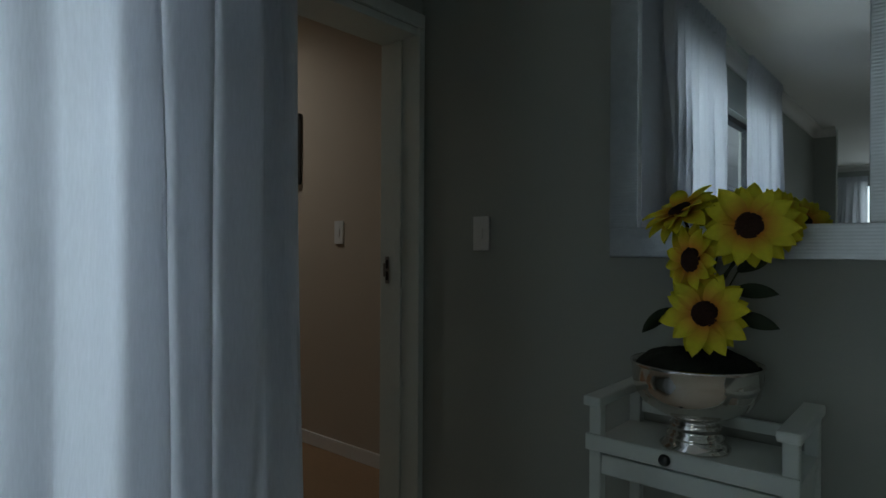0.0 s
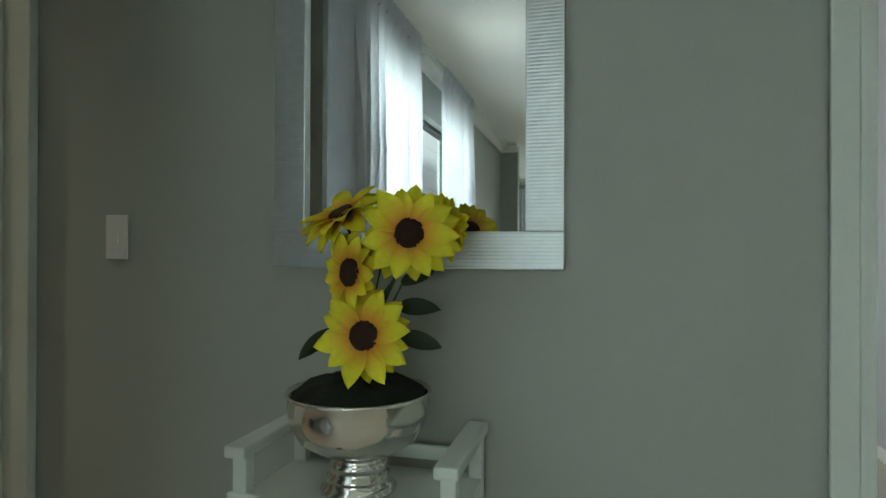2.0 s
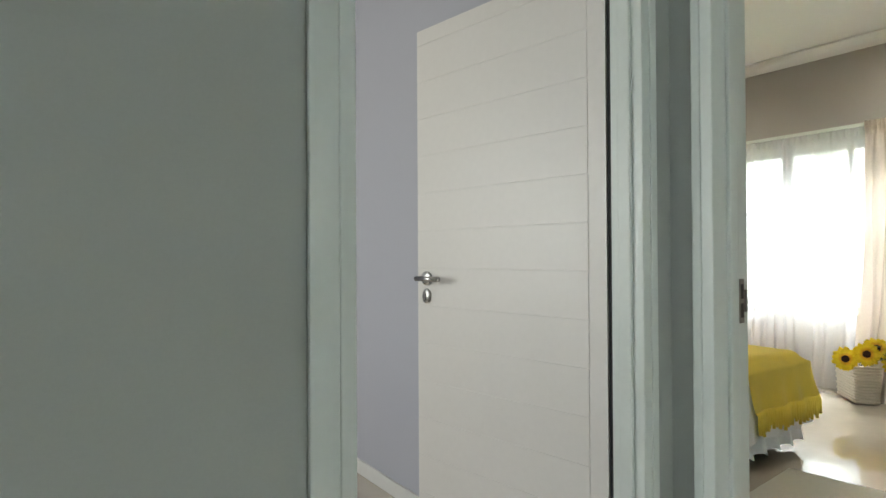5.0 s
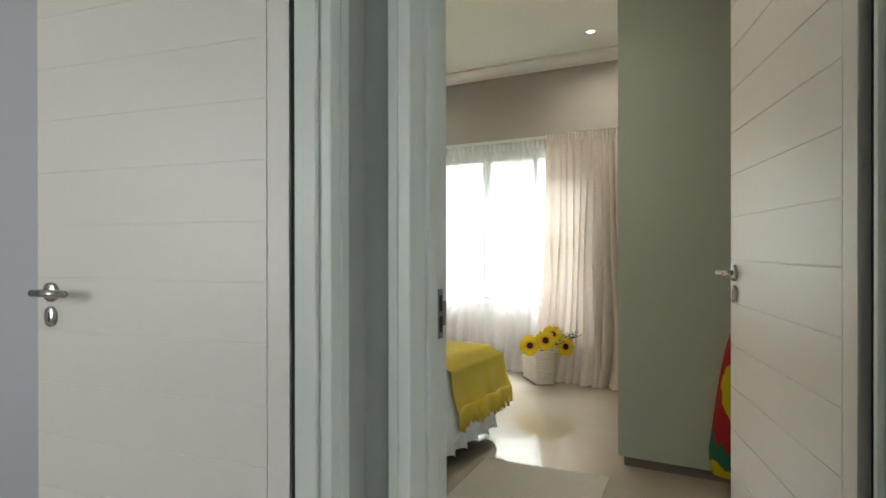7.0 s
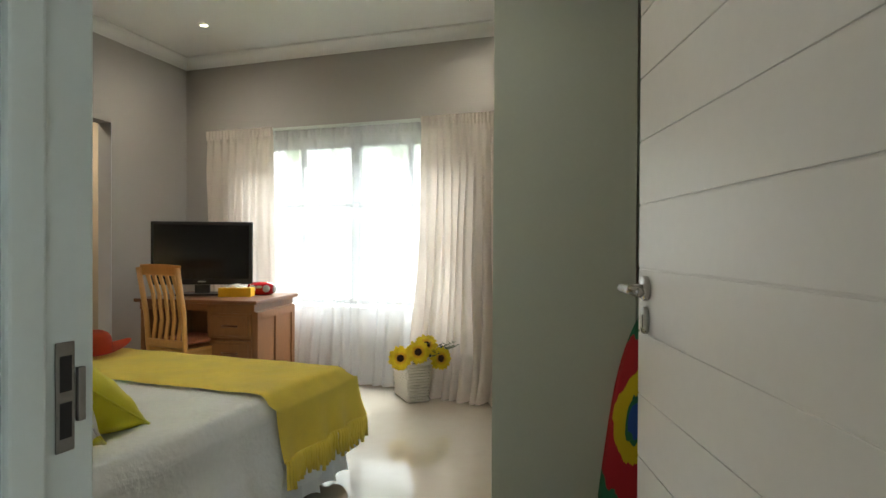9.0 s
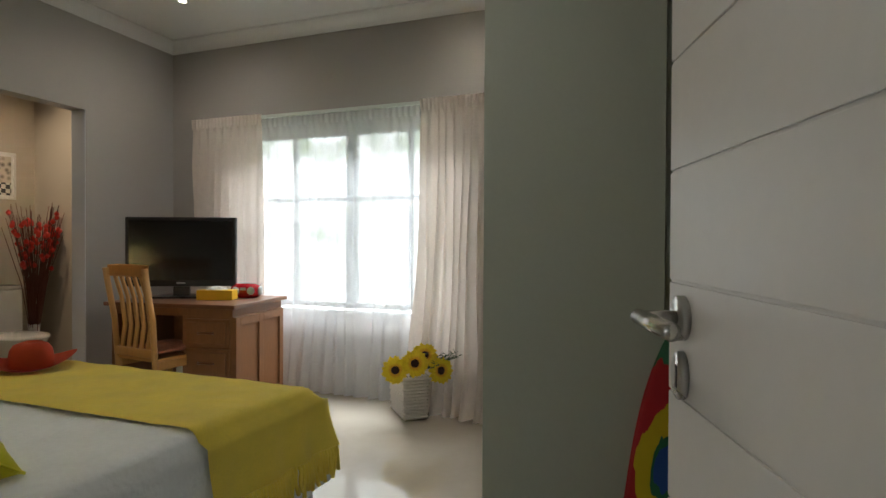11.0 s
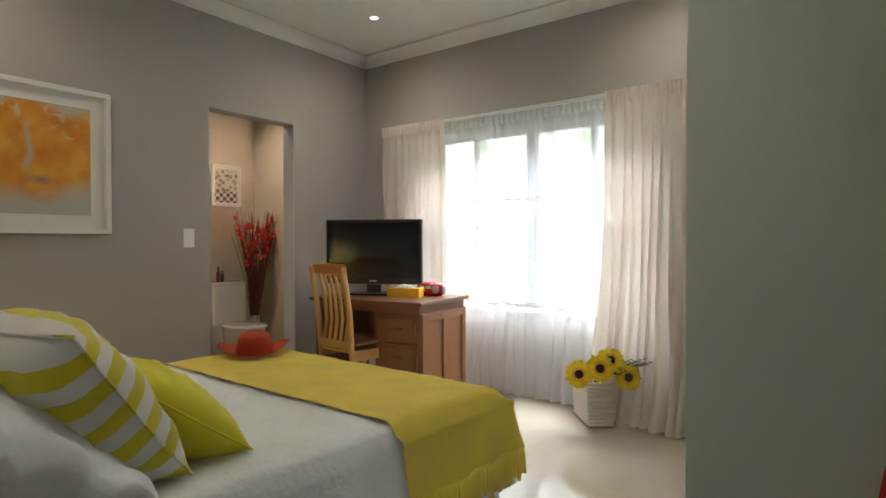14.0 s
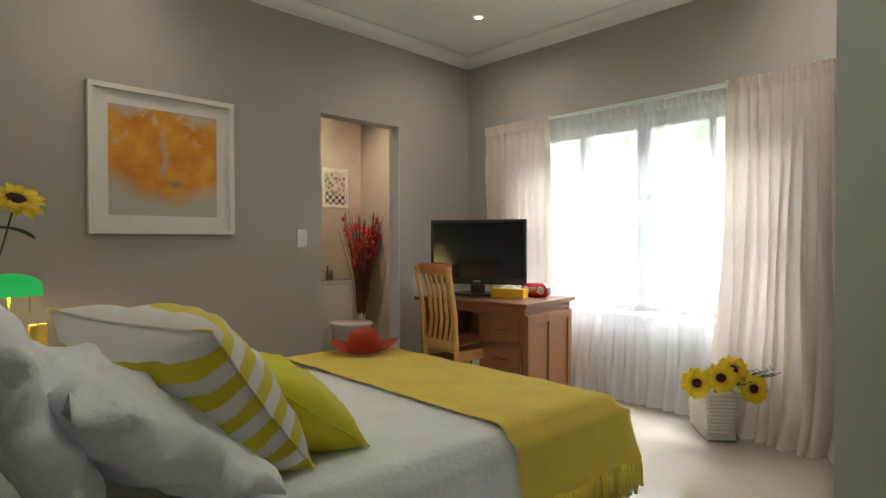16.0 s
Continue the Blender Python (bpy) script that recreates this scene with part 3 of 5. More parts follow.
window_x("window_hall", -1.44, -1.95, 0.40, 0.30, 2.22, [(-0.93, 0.06)], [(1.62, -1.905, 0.355)], M_ALU, "dark aluminium hall window")

sw = thing("window_south", "dark aluminium window at the far end of the hall", "window", kind="structure")
for x0, x1, z0, z1 in ((-1.25, -1.20, 0.65, 2.3), (1.0, 1.05, 0.65, 2.3), (-1.20, 1.0, 0.65, 0.70), (-1.20, 1.0, 2.25, 2.3)):
    part("window_frame", box(x0, x1, -8.70, -8.64, z0, z1, 0.003), M_ALU, sw)
part("mullion", box(-0.125, -0.075, -8.695, -8.645, 0.70, 2.25, 0.003), M_ALU, sw)
part("transom", box(-1.20, 1.0, -8.692, -8.648, 1.48, 1.52, 0.003), M_ALU, sw)
# Out of view; added to go with the study fill.
window_x("unseen_window_study", -1.46, 2.7, 4.4, 0.8, 2.3, [(3.55, 0.05)], [], M_ALUW, "aluminium study window, unseen, added to admit daylight")


# ---- curtains ----
def pleated(x, y0, y1, z0, z1, folds, amp, seed, flare=0.0, gather=0.35, face=-1, pool=0.0):
    """A hanging pleated cloth along y at x; face is the side that it bulges to."""
    n = max(40, folds * 14)

    def f(u, v):
        y = y0 + (y1 - y0) * u
        z = z0 + (z1 - z0) * v
        k = 1 - v
        ph = 2 * math.pi * (folds * u + 0.85 * wobble(u * folds * 0.45, seed, k * 1.1) + 0.25 * wobble(u * folds, seed + 9.1, k * 1.6))
        a = amp * (gather + (1 - gather) * min(1, k * 3)) * (0.75 + 0.8 * wobble(u * folds * 0.6, seed + 3.3, k * 1.2))
        if pool:
            a *= 1 + 0.9 * k ** 5
        s = math.sin(ph)
        dx = a * (s + 0.25 * math.sin(2 * ph + 1.0))
        y = y + flare * k * k * (u - 0.5) * 2 + (0.012 * k + 0.5 * pool * k ** 6) * wobble(u * 7, seed, k * 2) + a * 0.35 * math.cos(ph)
        if v > 0.965:
            dx = amp * 0.30 * math.sin(2 * math.pi * folds * 2.2 * u) + 0.012 * face
        return (x + dx + face * (amp + 0.03 * k * k * k + pool * k ** 7), y, z)
    return sheet(n, 46, f)


def curtain(name, label, x, y0, y1, z0, z1, folds, amp, seed, mat, flare=0.0, face=-1, group="", pool=0.0):
    c = thing(name, label, "curtain", pose(x, (y0 + y1) / 2, z0), group)
    bm = pleated(0, y0 - (y0 + y1) / 2, y1 - (y0 + y1) / 2, 0.0, z1 - z0, folds, amp, seed, flare, face=face, pool=pool)
    part("cloth", bm, mat, c, "", True)
    head = sheet(max(60, folds * 12), 4, lambda u, v: (face * (0.014 + amp * 0.9) + 0.010 * math.sin(2 * math.pi * folds * 2.2 * u), y0 - (y0 + y1) / 2 + (y1 - y0) * u, z1 - z0 - 0.085 + 0.085 * v))
    part("heading_tape", head, mat, c, "gathered pencil-pleat heading", True)
    return c


curtain("sheer_curtain", "white sheer voile curtain hanging to the floor", 5.765, 2.05, 4.90, 0.012, 2.26, 26, 0.026, 2.0, M_SHEER)
curtain("drape", "cream linen drape drawn to the side", 5.70, 4.25, 4.98, 0.012, 2.275, 9, 0.032, 7.0, M_DRAPE, flare=0.03, group="bedroom drapes")
curtain("drape", "cream linen drape gathered and pooling on the floor", 5.70, 1.95, 2.81, 0.008, 2.275, 13, 0.042, 12.0, M_DRAPE, flare=0.10, pool=0.11, group="bedroom drapes")
rail = thing("curtain_rail", "slim white curtain rail above the window", "curtain rail")
part("track", box(5.70, 5.735, 1.96, 4.99, 2.25, 2.275, 0.004), M_TRIM, rail)
part("track", box(5.75, 5.775, 1.96, 4.99, 2.25, 2.27, 0.004), M_TRIM, rail)
for ry in (2.0, 3.0, 4.0, 4.94):
    part("bracket", box(5.735, 5.83, ry - 0.012, ry + 0.012, 2.271, 2.281, 0.002), M_TRIM, rail)
hc = curtain("hall_curtain", "white linen curtain beside the corridor door", -1.225, -0.30, 0.655, 0.02, 2.54, 8, 0.045, 21.0, M_DRAPEH, flare=0.05, face=1, group="hall curtains")
part("return_fold", sheet(8, 30, lambda u, v: (-0.118 + 0.20 * u, 0.4775 + 0.05 * (1 - v) ** 2 + 0.006 * wobble(u * 3, v * 4), 2.50 * v)), M_DRAPEH, hc, "edge of the curtain turned back to the wall", True)
curtain("hall_curtain", "white linen curtain drawn to the side", -1.225, -1.95, -0.93, 0.02, 2.54, 9, 0.045, 25.0, M_DRAPEH, face=1, group="hall curtains")
sc_ = curtain("hall_curtain", "white linen curtain at the far window", -8.53, -0.25, 0.25, 0.02, 2.42, 5, 0.035, 29.0, M_DRAPEH, face=1, group="hall curtains")
sc_.matrix_world = pose(-1.38, -8.53, 0.02, 0, 0, 90)
hr = thing("hall_curtain_rail", "white curtain rail above the hall window", "curtain rail")
part("track", box(-1.215, -1.185, -2.12, 0.68, 2.525, 2.55, 0.004), M_TRIM, hr)
for ry in (-2.1, -0.62, 0.66):
    part("bracket", box(-1.349, -1.215, ry - 0.012, ry + 0.012, 2.53, 2.54, 0.002), M_TRIM, hr)


# ---- bedroom: fixed furniture ----
wardrobe = thing("wardrobe", "tall grey-green built-in wardrobe with a dark recessed plinth", "wardrobe")
part("side_panel", box(3.722, 3.746, 1.10, 1.717, 0.052, CEIL - 0.002, 0.0015), M_CUP, wardrobe)
part("side_panel", box(5.55, 5.574, 1.10, 1.717, 0.052, CEIL - 0.002, 0.0015), M_CUP, wardrobe)
part("back_panel", box(3.746, 5.55, 1.10, 1.115, 0.052, CEIL - 0.002), M_CUP, wardrobe)
part("plinth", box(3.735, 5.56, 0.66, 1.685, 0.0, 0.052), M_PLINTH, wardrobe, "dark plinth")
part("filler_panel", box(3.765, 3.785, 0.602, 1.098, 0.053, CEIL - 0.002, 0.0015), M_CUP, wardrobe)
for k in range(4):
    dx = 3.748 + 0.4505 * k
    dr = part("wardrobe_door", box(dx + 0.002, dx + 0.4485, 1.698, 1.718, 0.054, CEIL - 0.004, 0.0015), M_CUP, wardrobe)
    part("handle", box(dx + (0.41 if k % 2 == 0 else 0.03), dx + (0.42 if k % 2 == 0 else 0.04), 1.718, 1.745, 1.0, 1.16, 0.003), M_STEEL, dr, "steel bar handle")

# ---- bed ----
BX0, BX1, BY0, BY1, BZ = 1.66, 3.865, 2.54, 4.20, 0.585
bed = thing("bed", "double bed made up with a white quilt and frilled valance", "bed")
part("base", box(BX0 + 0.02, BX1 - 0.05, BY0 + 0.05, BY1 - 0.05, 0.10, 0.33, 0.02), M_BASE, bed)
for lx in (BX0 + 0.15, BX1 - 0.2):
    for ly in (BY0 + 0.15, BY1 - 0.15):
        part("leg", box(lx - 0.03, lx + 0.03, ly - 0.03, ly + 0.03, 0.0, 0.10, 0.004), M_BLACK, bed)
part("mattress", box(BX0 + 0.02, BX1 - 0.035, BY0 + 0.035, BY1 - 0.035, 0.332, BZ - 0.02, 0.05, seg=3), M_SHEET, bed, "", True)
part("headboard", box(1.622, 1.656, BY0 - 0.02, BY1 + 0.02, 0.0, 1.05, 0.012), M_WFRAME, bed, "white headboard")


def drape_over(x0, x1, y0, y1, top, drop_near, drop_far, drop_end, r, seed, lift=0.0, ripple=0.012, nu=90, nv=110, end=True, out=0.012):
    """Cloth lying over the mattress: u along x towards the foot, v across from the near side to the far side."""
    wy = y1 - y0
    lx = (x1 - x0) + (drop_end if end else 0)
    total = drop_near + wy + drop_far

    def bend(s, edge, d):
        """Along-distance s past the edge -> (outward, down)."""
        if s <= 0:
            return s, 0.0
        q = math.pi * r / 2
        if s < q:
            a = s / r
            return r * math.sin(a), r * (1 - math.cos(a))
        return r, r + (s - q)

    def f(u, v):
        sx = lx * u - (x1 - x0)
        sy = total * v
        ox, dx_ = bend(sx + r, x1, 0) if end else (sx + r, 0.0)
        if sy < drop_near + r:
            oy, dy_ = bend(drop_near + r - sy, y0, 0)
            y = y0 + r - oy
        elif sy > drop_near + wy - r:
            oy, dy_ = bend(sy - (drop_near + wy - r), y1, 0)
            y = y1 - r + oy
        else:
            y, dy_ = y0 + sy - drop_near, 0.0
        x = x1 - r + ox
        down = max(dx_, dy_)
        hang = min(1.0, max(0.0, (down - r) / 0.25))
        w = ripple * hang
        if dy_ > r * 0.9:
            y += (-1 if sy < drop_near + r else 1) * (out + w * (1 + math.sin(x * 26 + 2.2 * wobble(x * 3, seed))) + 0.03 * hang * hang)
        if dx_ > r * 0.9:
            x += out + w * (1 + math.sin(y * 24 + 2.5 * wobble(y * 3, seed + 5))) + 0.03 * hang * hang
        z = top + lift - down + 0.006 * wobble(x * 4, y * 4, seed) * (1 - hang) + 0.003 * wobble(x * 13, y * 13, seed)
        return (x, y, z)
    return sheet(nu, nv, f)


quilt = part("quilt", drape_over(BX0 + 0.03, BX1, BY0, BY1, BZ, 0.40, 0.40, 0.40, 0.055, 3.0, ripple=0.016), M_SHEET, bed, "white quilted cover", True)


def valance(x0, x1, y0, y1, z0, z1):
    pts = [(x0, y0), (x1, y0), (x1, y1), (x0, y1)]
    length = [0, x1 - x0, x1 - x0 + y1 - y0, 2 * (x1 - x0) + y1 - y0]

    def f(u, v):
        s = u * length[3]
        if s < length[1]:
            p, n = (x0 + s, y0), (0, -1)
        elif s < length[2]:
            p, n = (x1, y0 + s - length[1]), (1, 0)
        else:
            p, n = (x1 - (s - length[2]), y1), (0, 1)
        k = 1 - v
        a = 0.008 + 0.040 * k
        o = a * (1 + math.sin(s * 42 + 3 * wobble(s * 3, 1.0))) * 0.55 + 0.02 * k
        return (p[0] + n[0] * o, p[1] + n[1] * o, z0 + (z1 - z0) * v + 0.014 * k * math.sin(s * 42 + 1.2 + 3 * wobble(s * 3, 1.0)))
    return sheet(420, 10, f)


part("valance", valance(BX0 + 0.05, BX1 - 0.03, BY0 + 0.03, BY1 - 0.03, 0.055, 0.345), M_SHEET, bed, "white frilled valance", True)

throw = thing("throw", "mustard yellow woven throw with a fringe laid over the bed", "throw")
TX0 = 3.19
tcloth = drape_over(TX0, BX1 + 0.012, BY0 - 0.012, BY1 + 0.012, BZ, 0.25, 0.25, 0.24, 0.066, 8.0, lift=0.014, ripple=0.012, nu=60, nv=120, out=0.034)
part("cloth", tcloth, M_THROW, throw, "", True)
rng = random.Random(4)
fr = bmesh.new()
for k in range(44):
    fx = TX0 + 0.008 + (BX1 - TX0 + 0.03) * k / 43
    y = BY0 - 0.012 - 0.066 + 0.066 - 0.034 - 0.012 * (1 + math.sin(fx * 26 + 2.2 * wobble(fx * 3, 8.0))) - 0.026
    z = BZ + 0.014 - 0.066 - 0.25 + 0.066 * 0.57 + 0.012
    ln = 0.105 + rng.random() * 0.03
    tube([(fx, y, z), (fx + rng.uniform(-0.004, 0.004), y - 0.007, z - ln * 0.2), (fx + rng.uniform(-0.007, 0.007), y - 0.006, z - ln * 0.55), (fx + rng.uniform(-0.013, 0.013), y - 0.004 + rng.uniform(-0.01, 0.01), z - ln)], 0.0082, 6, 1.15, fr)
part("fringe", fr, M_THROW, throw, "knotted yellow fringe", True)


def cushion_mesh(size, thick, seam=0.012, n=36, power=0.5, seed=1.0, wrinkle=0.01, ruffle=0.0):
    """Pillow: local x, y across, z through it, with a flat seam round the edge."""
    bm = bmesh.new()
    for sgn in (1, -1):
        def f(u, v, sgn=sgn):
            a, b = 2 * u - 1, 2 * v - 1
            puff = max(0.0, (1 - a * a) * (1 - b * b)) ** power
            pinch = 1 - 0.055 * ((1 - a * a) * b * b + (1 - b * b) * a * a)
            x, y = a * size[0] / 2 * pinch, b * size[1] / 2 * pinch
            edge = max(abs(a), abs(b))
            fold = wobble(a * 2.2, b * 2.2, seed + sgn) + 0.55 * wobble(a * 5, b * 5, seed + 4 * sgn) + 0.25 * wobble(a * 11, b * 11, seed)
            z = sgn * (thick / 2 * puff + wrinkle * puff ** 0.5 * 1.6 * fold)
            if ruffle:
                k = max(0.0, (edge - 0.8) / 0.2)
                arc = (a if abs(b) > abs(a) else b) * 9 + seed
                z += ruffle * k * math.sin(arc + 1.5 * wobble(a * 3, b * 3, seed))
                x *= 1 + 0.03 * k * math.sin(arc * 2.3)
                y *= 1 + 0.03 * k * math.sin(arc * 2.1 + 1)
            return (x, y, z)
        sheet(n, n, f, bm)
    bmesh.ops.remove_doubles(bm, verts=bm.verts, dist=0.0002)
    bmesh.ops.recalc_face_normals(bm, faces=bm.faces)
    return bm


def basis(origin, ex, ey):
    """Pose from a centre and two directions of the local x and y axes."""
    ex = Vector(ex).normalized()
    ez = ex.cross(Vector(ey)).normalized()
    ey = ez.cross(ex)
    m = Matrix((ex, ey, ez)).transposed().to_4x4()
    m.translation = origin
    return m


def striped_material(name, c1, c2, width, axis):
    m = material(name, c1, 0.85, grain=260, vary=0.06, bump=0.3, stain=5, sheen=0.3)
    n, l = m.node_tree.nodes, m.node_tree.links
    tc, sp, ml, fr_, gt, mx = (n.new("ShaderNodeTexCoord"), n.new("ShaderNodeSeparateXYZ"), n.new("ShaderNodeMath"), n.new("ShaderNodeMath"), n.new("ShaderNodeMath"), n.new("ShaderNodeMix"))
    l.new(tc.outputs["Object"], sp.inputs[0])
    ml.operation, fr_.operation, gt.operation, mx.data_type = "DIVIDE", "FRACT", "GREATER_THAN", "RGBA"
    ml.inputs[1].default_value, gt.inputs[1].default_value = width, 0.5
    l.new(sp.outputs[axis], ml.inputs[0])
    l.new(ml.outputs[0], fr_.inputs[0])
    l.new(fr_.outputs[0], gt.inputs[0])
    l.new(gt.outputs[0], mx.inputs[0])
    src = base_socket(m).links[0].from_socket
    l.new(src, mx.inputs[6])
    mx.inputs[7].default_value = (*c2, 1)
    l.new(mx.outputs[2], base_socket(m))
    return m


M_STRIPE = striped_material("lime_and_white_striped_cotton", (0.66, 0.60, 0.02), (0.76, 0.75, 0.71), 0.094, 1)


def cushion(name, label, a, b, c, thick, mat, seed, ruffle=0.0, wrinkle=0.012):
    """Corner a (low, near), b (up the near edge), c (along the top, far)."""
    a, b, c = Vector(a), Vector(b), Vector(c)
    up, across = b - a, c - b
    centre = a + up / 2 + across / 2
    t = thing(name, label, "cushion", basis(centre, across, up))
    part("cover", cushion_mesh((across.length, up.length), thick, seed=seed, ruffle=ruffle, wrinkle=wrinkle), mat, t, "", True)
    if not ruffle:
        hw, hh, ring = across.length / 2, up.length / 2, []
        for k in range(4):
            for s in range(14):
                q = -1 + 2 * s / 14
                g = 1 - 0.055 * (1 - q * q)
                ring.append(((q * hw * g, -hh * g), (hw * g, q * hh * g), (-q * hw * g, hh * g), (-hw * g, -q * hh * g))[k])
        ring.append(ring[0])
        part("piping", tube([(p[0], p[1], 0) for p in ring], 0.0045, 6), mat, t, "", True)
    return t


cs = cushion("striped_cushion", "lime green and white striped square cushion propped on the bed", (2.545, 2.60, 0.60), (2.17, 2.58, 1.025), (1.95, 3.16, 1.045), 0.34, M_STRIPE, 1.0, wrinkle=0.018)
cl = cushion("lime_cushion", "plain lime green cushion lying on the bed", (2.745, 2.67, 0.595), (2.38, 2.70, 0.855), (2.33, 3.18, 0.865), 0.24, M_LIME, 2.0)
cw = cushion("frilled_pillow", "white quilted pillow with a wavy frilled edge", (2.37, 2.49, 0.60), (1.90, 2.48, 0.93), (1.82, 3.15, 0.97), 0.24, M_PILLOW, 3.0, ruffle=0.026, wrinkle=0.02)
cw2 = cushion("frilled_pillow", "white quilted pillow standing against the headboard", (1.98, 2.50, 0.61), (1.76, 2.50, 1.14), (1.74, 3.15, 1.14), 0.17, M_PILLOW, 4.0, ruffle=0.026)
cw3 = cushion("frilled_pillow", "white quilted pillow standing against the headboard", (1.98, 3.45, 0.61), (1.76, 3.45, 1.10), (1.74, 4.10, 1.10), 0.17, M_PILLOW, 5.0, ruffle=0.022)
for o in (cs, cl, cw, cw2, cw3):
    o["group"] = "cushions on the bed"

# ---- hat ----
hat = thing("hat", "rust red felt sun hat lying on the throw", "hat", pose(3.62, 4.0, BZ + 0.016, 0, 0, 20))


def hat_brim(u, v):
    a = 2 * math.pi * u
    r = 0.085 + 0.115 * v
    return (r * 1.05 * math.cos(a), r * 0.92 * math.sin(a), 0.004 + 0.046 * v * v * (0.6 + 0.55 * math.sin(2 * a - 2.86)) + 0.010 * v)


part("brim", sheet(48, 8, hat_brim), M_HAT, hat, "", True)
crown = lathe([(0.092, 0.002), (0.095, 0.025), (0.094, 0.060), (0.088, 0.092), (0.072, 0.116), (0.046, 0.127), (0.020, 0.126), (0.0, 0.121)], 40)
for v in crown.verts:
    v.co.z += 0.006 * wobble(v.co.x * 14, v.co.y * 14)
part("crown", crown, M_HAT, hat, "", True)
part("hat_band", lathe([(0.0950, 0.006), (0.0970, 0.02), (0.0970, 0.034)], 40), M_HAT, hat, "rust red band", True)

# ---- rug ----
rug = thing("rug", "cream cotton rug with a short fringe beside the bed", "rug", pose(2.99, 2.01, 0, 0, 0, 5.5))
part("mat", sheet(40, 30, lambda u, v: (-0.47 + 0.94 * u, -0.345 + 0.69 * v, 0.009 + 0.0015 * wobble(u * 9, v * 9))), M_RUG, rug, "", True)
part("backing", box(-0.47, 0.47, -0.345, 0.345, 0.0, 0.006), M_RUG, rug)
for sx in (-1, 1):
    fr = bmesh.new()
    for k in range(54):
        fy = -0.34 + 0.68 * k / 53
        tube([(sx * 0.468, fy, 0.007), (sx * (0.49 + rng.random() * 0.012), fy + rng.uniform(-0.012, 0.012), 0.004)], 0.003, 5, 0.6, fr)
    part("fringe", fr, M_RUG, rug)

# ---- desk ----
desk = thing("desk", "brown oak pedestal desk with drawers in front of the window", "desk", pose(4.84, 3.83, 0, 0, 0, 9))
DW, DD, DH = 1.00, 0.70, 0.795
part("top", box(-0.025, DD + 0.025, -0.025, DW, DH - 0.028, DH, 0.006), M_OAKTOP, desk, "red-brown wooden top")
part("frieze", box(0.012, DD - 0.01, 0.01, DW - 0.03, DH - 0.085, DH - 0.029), M_OAK, desk)


def pedestal(y0, y1):
    body = part("pedestal", box(0.02, DD - 0.02, y0, y1, 0.06, DH - 0.086, 0.003), M_OAK, desk)
    part("plinth", box(0.03, DD - 0.03, y0 + 0.01, y1 - 0.01, 0.0, 0.059), M_OAK, desk)
    for k in range(3):
        z1 = DH - 0.10 - 0.205 * k
        dr = part("drawer_front", box(0.004, 0.019, y0 + 0.03, y1 - 0.03, z1 - 0.19, z1, 0.004), M_OAK, desk, "panelled oak drawer front")
        bev = box(-0.009, 0.0035, y0 + 0.052, y1 - 0.052, z1 - 0.168, z1 - 0.022, 0.006)
        part("raised_field", bev, M_OAK, dr)
        yc = (y0 + y1) / 2
        part("handle", tube([(-0.008, yc - 0.06, z1 - 0.095), (-0.026, yc - 0.05, z1 - 0.095), (-0.029, yc, z1 - 0.092), (-0.026, yc + 0.05, z1 - 0.095), (-0.008, yc + 0.06, z1 - 0.095)], 0.008, 8), M_OAKTOP, dr, "carved wooden handle", True)
    return body


pedestal(0.0, 0.40)
part("end_panel", box(0.02, DD - 0.02, DW - 0.06, DW - 0.03, 0.0, DH - 0.086, 0.003), M_OAK, desk)
part("modesty_panel", box(DD - 0.05, DD - 0.03, 0.402, DW - 0.062, 0.30, DH - 0.087), M_OAK, desk)
for x0, x1 in ((0.02, 0.075), (0.32, 0.38), (0.625, 0.68)):
    part("stile", box(x0, x1, -0.014, -0.0005, 0.06, DH - 0.09, 0.003), M_OAK, desk)
for z0, z1 in ((0.06, 0.13), (DH - 0.15, DH - 0.09)):
    for x0, x1 in ((0.0755, 0.3195), (0.3805, 0.6245)):
        part("rail", box(x0, x1, -0.014, -0.0005, z0, z1, 0.003), M_OAK, desk)

# ---- chair ----
chair = thing("chair", "honey pine chair with a slatted back at the desk", "chair", pose(4.57, 4.40, 0, 0, 0, -6))
for sy in (-1, 1):
    leg = tube([(0.02, sy * 0.185, 0.0), (0.0, sy * 0.19, 0.44), (-0.015, sy * 0.195, 0.7), (-0.065, sy * 0.20, 1.045)], 0.017, 8)
    bmesh.ops.scale(leg, vec=(1.25, 1, 1), verts=leg.verts)
    part("back_post", leg, M_PINE, chair, "", True)
    part("leg", tube([(0.41, sy * 0.19, 0.0), (0.405, sy * 0.19, 0.44)], 0.018, 8, 1.1), M_PINE, chair, "", True)
    part("side_rail", box(0.0, 0.41, sy * 0.19 - 0.011, sy * 0.19 + 0.011, 0.375, 0.43, 0.003), M_PINE, chair)
    part("stretcher", box(0.01, 0.41, sy * 0.19 - 0.009, sy * 0.19 + 0.009, 0.16, 0.19, 0.003), M_PINE, chair)
part("front_rail", box(0.395, 0.417, -0.18, 0.18, 0.375, 0.43, 0.003), M_PINE, chair)
top = sheet(14, 6, lambda u, v: (-0.06 - 0.012 * math.sin(math.pi * u), -0.212 + 0.424 * u, 0.99 + 0.075 * v + 0.008 * math.sin(math.pi * u) * v))
bmesh.ops.solidify(top, geom=top.faces[:], thickness=0.022)
part("top_rail", top, M_PINE, chair, "", True)
part("lower_rail", box(-0.022, 0.002, -0.18, 0.18, 0.46, 0.515, 0.004), M_PINE, chair)
